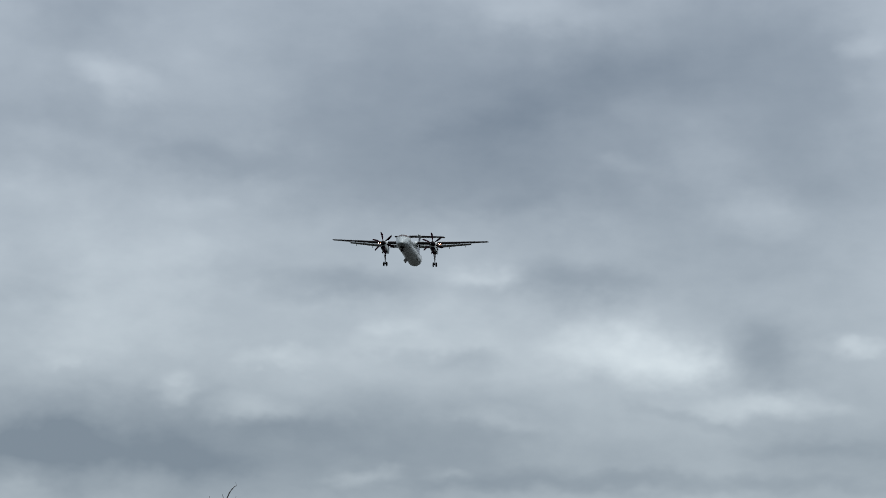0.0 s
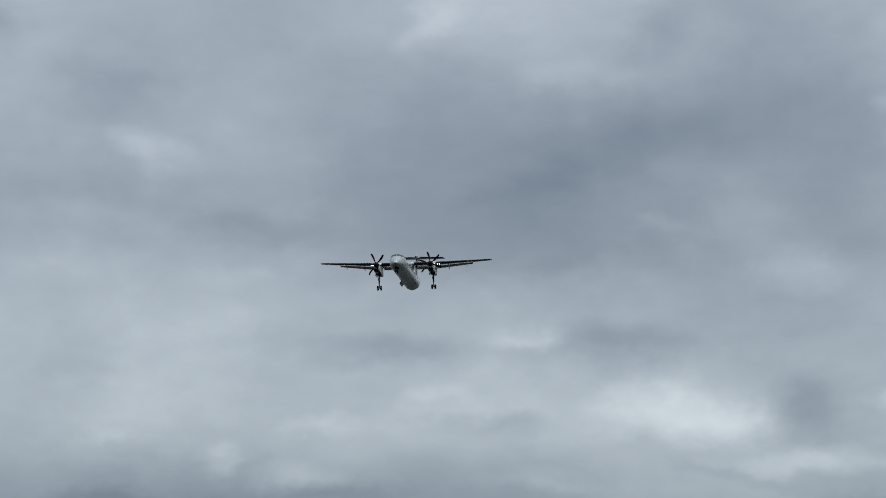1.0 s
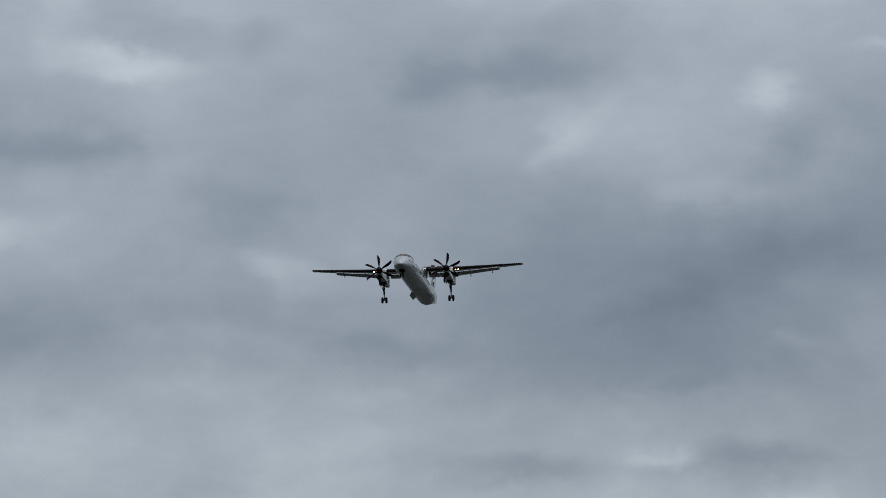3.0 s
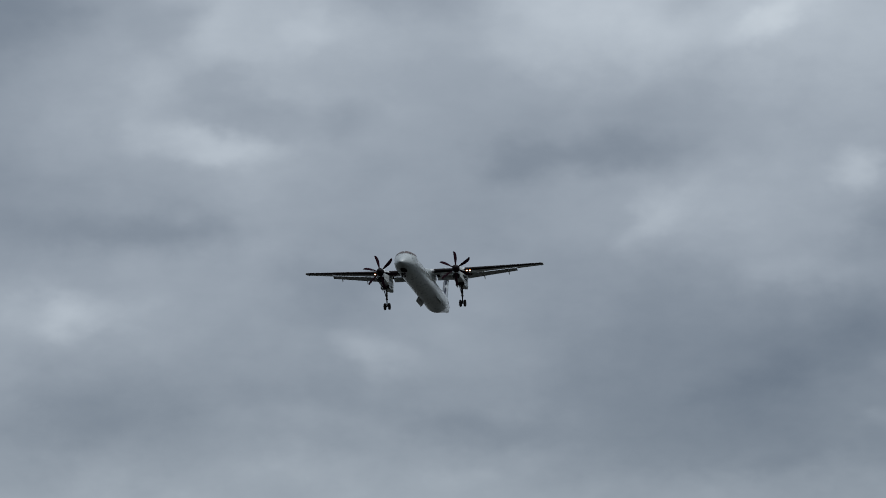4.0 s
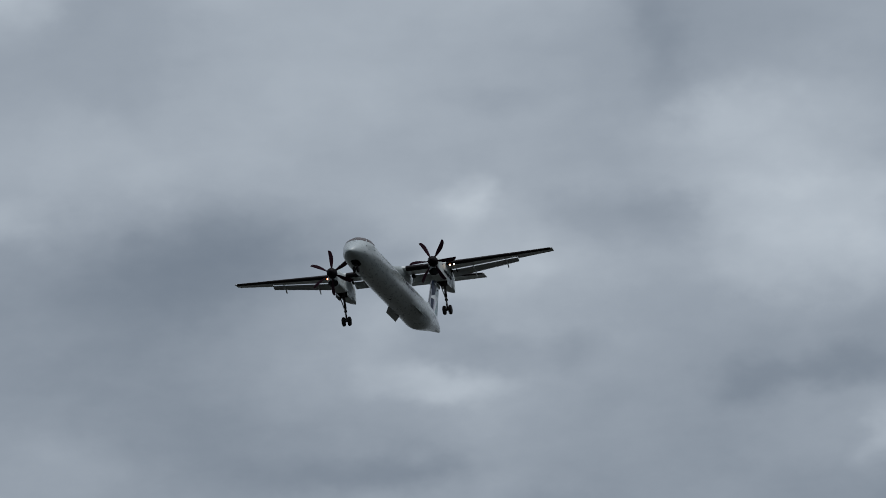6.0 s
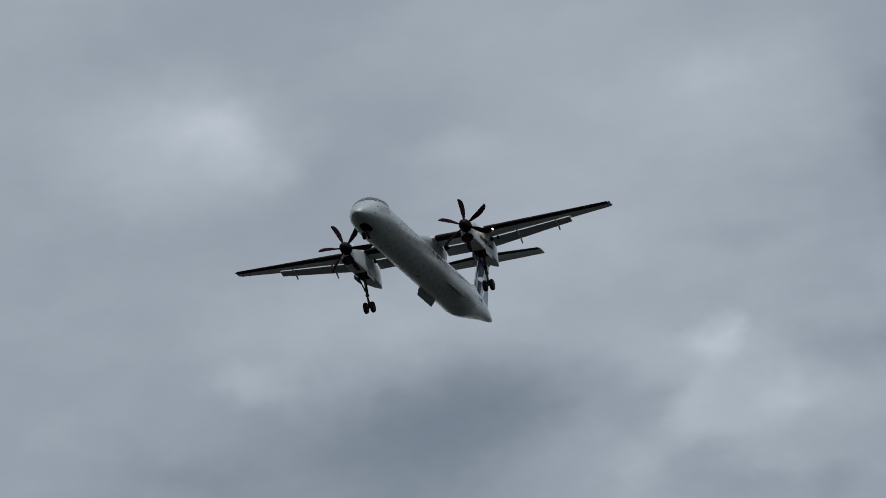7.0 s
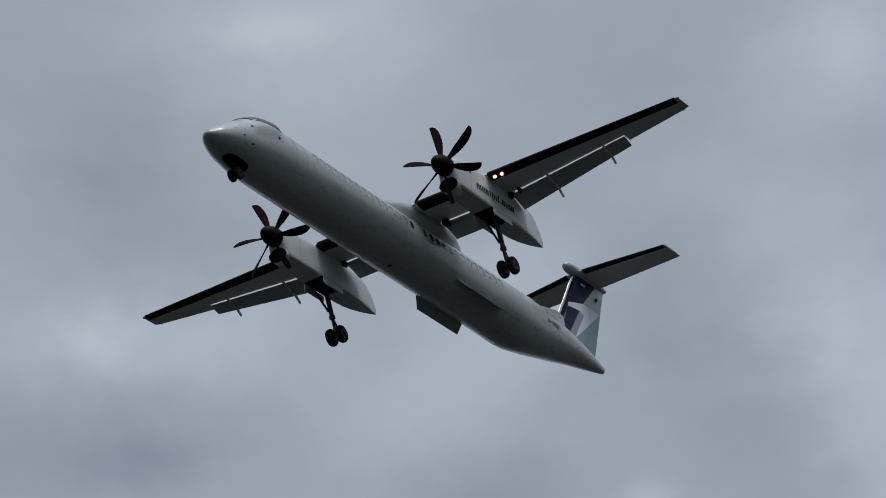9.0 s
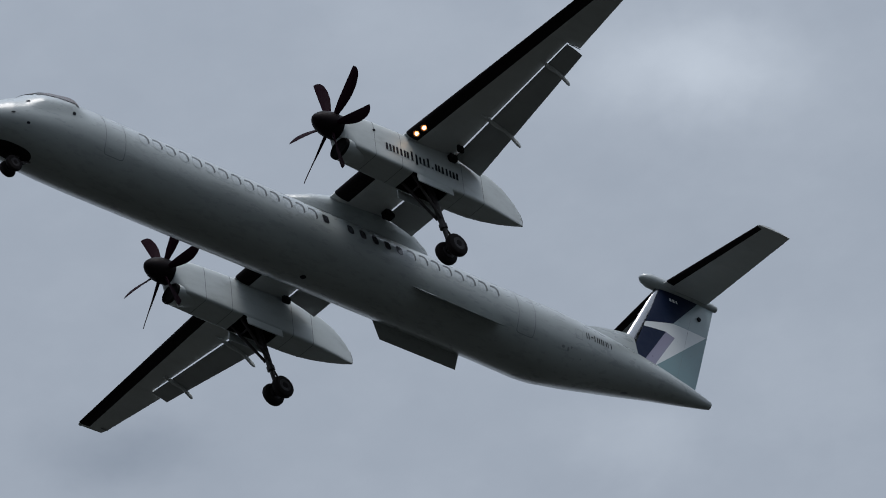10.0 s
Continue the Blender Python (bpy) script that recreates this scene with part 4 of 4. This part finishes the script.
# nose gear, its bay and doors
bm = bmesh.new()
tube(bm, (-2.35, 0, -1.05), (-1.95, 0, -1.68), 0.07, 0.06, 12)
tube(bm, (-1.95, -0.24, -1.70), (-1.95, 0.24, -1.70), 0.05, 0.05, 10)
tube(bm, (-2.9, 0, -1.15), (-2.1, 0, -1.50), 0.04, 0.04, 8)
nose_gear = part("nose_landing_gear", bm, STEEL, plane, "short steel nose gear leg with twin tyres")
for dy in (-0.17, 0.17):
    wheel(nose_gear, (-1.95, dy, -1.72), 0.28, 0.17)
# the bay's dark inside is only painted, a black patch on the closed skin
bm = bmesh.new()
skin_shape(bm, -1.95, -90, 1.35, 0.95, 0.008, corner=0.7, n=32, steps=6)
part("nose_bay_shade", bm, DARK, nose_gear, "dark patch painted for the shade in the nose wheel bay")
# ---- tail ----
FIN = [  # level, leading edge x, trailing edge x, thickness
    (0.85, -27.55, -31.56, 0.30), (1.5, -28.0, -31.85, 0.29), (3.3, -29.25, -32.60, 0.25), (5.18, -30.52, -33.38, 0.20)]


def fin_at(z):
    for a, b in zip(FIN, FIN[1:]):
        if a[0] <= z <= b[0]:
            f = (z - a[0]) / (b[0] - a[0])
            return [p + (q - p) * f for p, q in zip(a[1:], b[1:])]
    return FIN[-1][1:] if z > 3 else FIN[0][1:]


def inside(x, z, poly):
    hit = False
    for (ax, az), (bx, bz) in zip(poly, poly[1:] + poly[:1]):
        if (az > z) != (bz > z) and x < (bx - ax) * (z - az) / (bz - az) + ax:
            hit = not hit
    return hit


bm = bmesh.new()
rings = []
for i in range(15):
    z = 0.85 + (5.18 - 0.85) * i / 14
    le, te, thick = fin_at(z)
    half = [(u, 0.5 * thick * 4.2 * (0.2969 * math.sqrt(u) - 0.126 * u - 0.3516 * u * u + 0.2843 * u ** 3 - 0.1015 * u ** 4) / 0.42) for u in (1.0, 0.85, 0.7, 0.55, 0.4, 0.28, 0.18, 0.1, 0.04, 0.012, 0.0)]
    rings.append([Vector((le + (te - le) * u, v, z)) for u, v in half] + [Vector((le + (te - le) * u, -v, z)) for u, v in half[-2:0:-1]])
loft(bm, rings)
# the livery's straight edges are cut into the skin, then each field takes its paint
P = {"m0": (-28.48, 1.33), "m1": (-30.62, 5.05), "nl": (-29.32, 3.13), "cusp": (-30.98, 3.63), "ntr": (-32.33, 4.95), "wl": (-29.18, 2.92),
     "tip": (-32.72, 3.72), "wb": (-29.53, 1.17), "wi": (-30.51, 3.08), "wb2": (-29.10, 1.29), "pt": (-30.94, 2.97)}
for a, b in (("m0", "m1"), ("nl", "cusp"), ("cusp", "ntr"), ("cusp", "tip"), ("tip", "wb"), ("wl", "wi"), ("wi", "pt"), ("pt", "wb"), ("wi", "wb2")):
    (ax, az), (bx, bz) = P[a], P[b]
    bmesh.ops.bisect_plane(bm, geom=bm.verts[:] + bm.edges[:] + bm.faces[:], plane_co=(ax, 0, az), plane_no=Vector((-(bz - az), 0, bx - ax)).normalized())
fields = [
    (1, [(-20, -5), P["m0"], P["m1"], (-31.2, 6), (-20, 6)]),
    (2, [P["nl"], P["cusp"], P["ntr"], (-32.6, 6), (-28, 6), (-28, 3.0)]),
    (5, [P["nl"], P["cusp"], P["tip"], P["wb"], P["pt"], P["wi"], P["wl"], (-29.0, 3.2)]),
    (6, [P["wi"], P["pt"], P["wb"], (-29.5, 0.5), (-29.0, 0.5), P["wb2"]]),
    (2, [P["wl"], P["wi"], P["wb2"], (-29.0, 0.5), (-27, 0.5), (-28, 3.0)]),
    (3, [P["tip"], P["wb"], (-29.5, 0.5), (-36, 0.5), (-36, 3.9)]),
    (4, [P["cusp"], P["ntr"], (-32.6, 6), (-36, 6), (-36, 3.9), P["tip"]]),
]
for f in bm.faces:
    c = f.calc_center_median()
    for index, poly in fields:
        if inside(c.x, c.z, poly):
            f.material_index = index
            break
fin = part("tail_fin", bm, [WHITE, METAL, NAVY, TEAL, PALE_TEAL, STRIPE, LAVENDER], plane, "tail fin in navy, teal and white fields with a bright metal edge", 50)
bm = bmesh.new()
rings = []
for x, top, half in ((-25.3, 1.36, 0.03), (-26.0, 1.70, 0.07), (-27.0, 2.02, 0.10), (-28.0, 2.24, 0.12), (-28.8, 2.36, 0.12)):
    rings.append([Vector((x, half * c, z)) for c, z in ((1.6, 1.0), (1.0, top - 0.3), (0.35, top - 0.03), (-0.35, top - 0.03), (-1.0, top - 0.3), (-1.6, 1.0))])
loft(bm, rings)
part("dorsal_fillet", bm, WHITE, fin)
bm = bmesh.new()
for z0, z1 in ((1.05, 5.1),):
    for s in (1, -1):
        rows = [[bm.verts.new((fin_at(z)[1] + 0.98 + dx, s * (fin_at(z)[2] * 0.30 + 0.004), z)) for dx in (0.0, 0.009)] for z in (z0, 2.0, 3.0, 4.0, z1)]
        for a, b in zip(rows, rows[1:]):
            bm.faces.new((a[0], a[1], b[1], b[0]))
part("rudder_seam", bm, SEAL, fin)
bm = bmesh.new()
turned(bm, (-30.6, 0, 5.34), (1, 0, 0), [(-2.98, 0.05), (-2.94, 0.12), (-2.6, 0.17), (-1.4, 0.23), (-0.2, 0.28), (0.4, 0.26), (0.68, 0.18), (0.80, 0.08), (0.83, 0.02)], 18)
part("bullet_fairing", bm, WHITE, fin, "white bullet fairing on top of the fin")

for x, z, wide, high in ((-31.05, 4.72, 0.10, 0.13), (-31.2, 4.72, 0.10, 0.13), (-31.35, 4.72, 0.08, 0.13)):
    bm = bmesh.new()
    box(bm, (x - wide / 2, 0.128, z - high / 2), (x + wide / 2, 0.134, z + high / 2))
    part("lettering_bar", bm, STRIPE, fin)
bm = bmesh.new()
turned(bm, (-32.45, 0.06, 4.42), (0, 1, 0), [(0.0, 0.09), (0.05, 0.09), (0.06, 0.04)], 12)
part("rudder_fitting", bm, INK, fin)
for x, a, wide, high in ((-24.05, -33, 0.16, 0.10), (-24.3, -35, 0.10, 0.16), (-24.45, -31, 0.08, 0.10), (-25.0, -44, 0.06, 0.06), (-27.9, -90, 0.35, 0.22)):
    bm = bmesh.new()
    skin_shape(bm, x, a, wide, high, 0.006, corner=0.8, n=10)
    part("access_mark", bm, SEAL, fuselage)

TAIL_Z = 5.24
for side in (1, -1):
    bm = bmesh.new()
    rings = []
    for y in (0.1, 1.2, 2.4, 3.6, 4.50, 4.64):
        f = y / 4.64
        le, te = -30.66 - 0.66 * f, -32.95 + 0.12 * f
        th = 0.12 if y < 4.6 else 0.05
        rings.append([Vector((le - u, y * side, TAIL_Z + v)) for u, v in foil(le - te, th)])
    loft(bm, rings)
    tail = part("tailplane", bm, WING_GREY, plane, "pale grey tailplane with a black de-icing boot")
    bm = bmesh.new()
    rings = []
    for y in (0.42, 1.5, 3.0, 4.55):
        f = y / 4.64
        le, te = -30.66 - 0.66 * f, -32.95 + 0.12 * f
        chord = le - te
        ring = []
        for k in range(11):
            s = -1 + k / 5
            u = 0.14 * s * s
            v = 5 * 0.12 * (0.2969 * math.sqrt(u) - 0.126 * u - 0.3516 * u * u) * (1.15 if s < 0 else -0.85) + 0.03 * math.sin(math.pi * u)
            ring.append(Vector((le - u * chord + (0.008 if abs(s) < 0.5 else 0), y * side, TAIL_Z + v * chord + (0.006 if s < 0 else -0.006))))
        rings.append(ring)
    loft(bm, rings, (False, False), False)
    part("deicing_boot", bm, BOOT, tail, "black rubber de-icing boot")

# ---- ground and the bare tree ----
bm = bmesh.new()
bmesh.ops.create_grid(bm, x_segments=60, y_segments=60, size=4500)
me = bpy.data.meshes.new("ground")
bm.to_mesh(me)
bm.free()
me.materials.append(GRASS)
tagged(new("ground", me), "flat rough grass field", "ground", kind="structure")

tree = tagged(new("bare_tree"), "leafless grey tree with thin crooked twigs on grass", "tree")
TREE_FAR = 42.0
tree_az = radians(-8.36)
tree.location = (TREE_FAR * math.sin(tree_az), TREE_FAR * math.cos(tree_az), 0)


def limb(bm, start, way, length, radius, rng, depth, kinks=5):
    """A crooked tapering branch; returns points along it."""
    pts, radii = [Vector(start)], [radius]
    d = Vector(way).normalized()
    for i in range(kinks):
        d = (d + Vector((rng.uniform(-1, 1), rng.uniform(-1, 1), rng.uniform(-0.3, 0.6))) * 0.22).normalized()
        pts.append(pts[-1] + d * length / kinks)
        radii.append(radius * (1 - 0.8 * (i + 1) / kinks))
    skin(bm, pts, radii)
    return pts, radii


def skin(bm, pts, radii, n=7):
    rings = []
    for i, p in enumerate(pts):
        d = (pts[min(i + 1, len(pts) - 1)] - pts[max(i - 1, 0)]).normalized()
        q = d.to_track_quat("Z", "Y")
        rings.append([p + q @ Vector((radii[i] * math.cos(2 * math.pi * k / n), radii[i] * math.sin(2 * math.pi * k / n), 0)) for k in range(n)])
    loft(bm, rings)


rng = random.Random(4)
bm = bmesh.new()
trunk_pts, trunk_r = limb(bm, (0, 0, -0.1), (0.02, 0, 1), 3.4, 0.13, rng, 0)
part("trunk", bm, BARK, tree, "grey bark trunk")
bm = bmesh.new()
for k in range(9):
    i = rng.choice((2, 3, 4, 5))
    a = rng.uniform(0, 6.28)
    pts, rad = limb(bm, trunk_pts[i], (math.cos(a), math.sin(a), 1.1), rng.uniform(1.1, 1.6), 0.05, rng, 1)
    for j in range(4):
        b = rng.uniform(0, 6.28)
        at = rng.choice((2, 3, 4))
        limb(bm, pts[at], (math.cos(b), math.sin(b), 0.9), rng.uniform(0.4, 0.7), 0.016, rng, 2, 4)
part("branch", bm, BARK, tree, "crooked bare branches")
# the leader that stands above the rest
bm = bmesh.new()
lead = [trunk_pts[-1], Vector((-0.25, 0, 4.3)), Vector((-0.16, 0, 4.9)), Vector((-0.07, 0, 5.35)), Vector((-0.033, 0, 5.525)), Vector((-0.009, 0, 5.584)),
        Vector((0.012, 0, 5.614)), Vector((0.039, 0, 5.644)), Vector((0.063, 0, 5.659)), Vector((0.051, 0, 5.689))]
skin(bm, lead, [0.03, 0.024, 0.018, 0.011, 0.007, 0.006, 0.0055, 0.005, 0.004, 0.002])
skin(bm, [lead[3], Vector((-0.070, 0.03, 5.50)), Vector((-0.092, 0.03, 5.573))], [0.007, 0.005, 0.002])
skin(bm, [lead[2], Vector((-0.20, 0.05, 5.30)), Vector((-0.23, 0.05, 5.545))], [0.009, 0.006, 0.002])
skin(bm, [lead[3], Vector((0.04, 0.03, 5.47)), Vector((0.058, 0.03, 5.55))], [0.006, 0.005, 0.002])
part("leader", bm, BARK, tree, "thin crooked top twig")


# ---- movement ----
# turn of a blade from upright at half seconds, port and starboard
PHASES = [(0.0, 53, 48), (0.5, 20, 12), (1.0, 47, 37), (1.5, 16, 3), (2.0, 45, 29), (2.5, 13, 1), (4.0, 56, 44), (4.5, 14, 14), (5.0, 43, 42),
          (6.5, 24, 5), (7.0, 54, 36), (7.5, 21, 11), (8.0, 53, 46), (8.5, 27, 14), (9.0, 53, 39), (9.5, 26, 13), (10.0, 50, 38)]


def spin_rows(which):
    """Rows for a propeller that turns 72 degrees or so from picture to picture."""
    rows, total = [], PHASES[0][1 + which]
    for a, b in zip(PHASES, PHASES[1:]):
        steps = round((b[0] - a[0]) * FPS)
        off = (b[1 + which] - a[1 + which] + 30) % 60 - 30
        sweep = -72 * steps + off
        for i in range(steps):
            rows.append((a[0] + i / FPS, total + sweep * i / steps))
        total += sweep
    rows.append((PHASES[-1][0], total))
    side = 1 if which == 0 else -1
    # a positive phase leans the top blade to port, a negative turn about x
    return [(t, pose(PROP_AT[0], PROP_AT[1] * side, PROP_AT[2], -a)) for t, a in rows]


def motions():
    walk(plane, AIRLINER_ROWS)
    walk(propellers[0], spin_rows(0))
    walk(propellers[1], spin_rows(1))


motions()
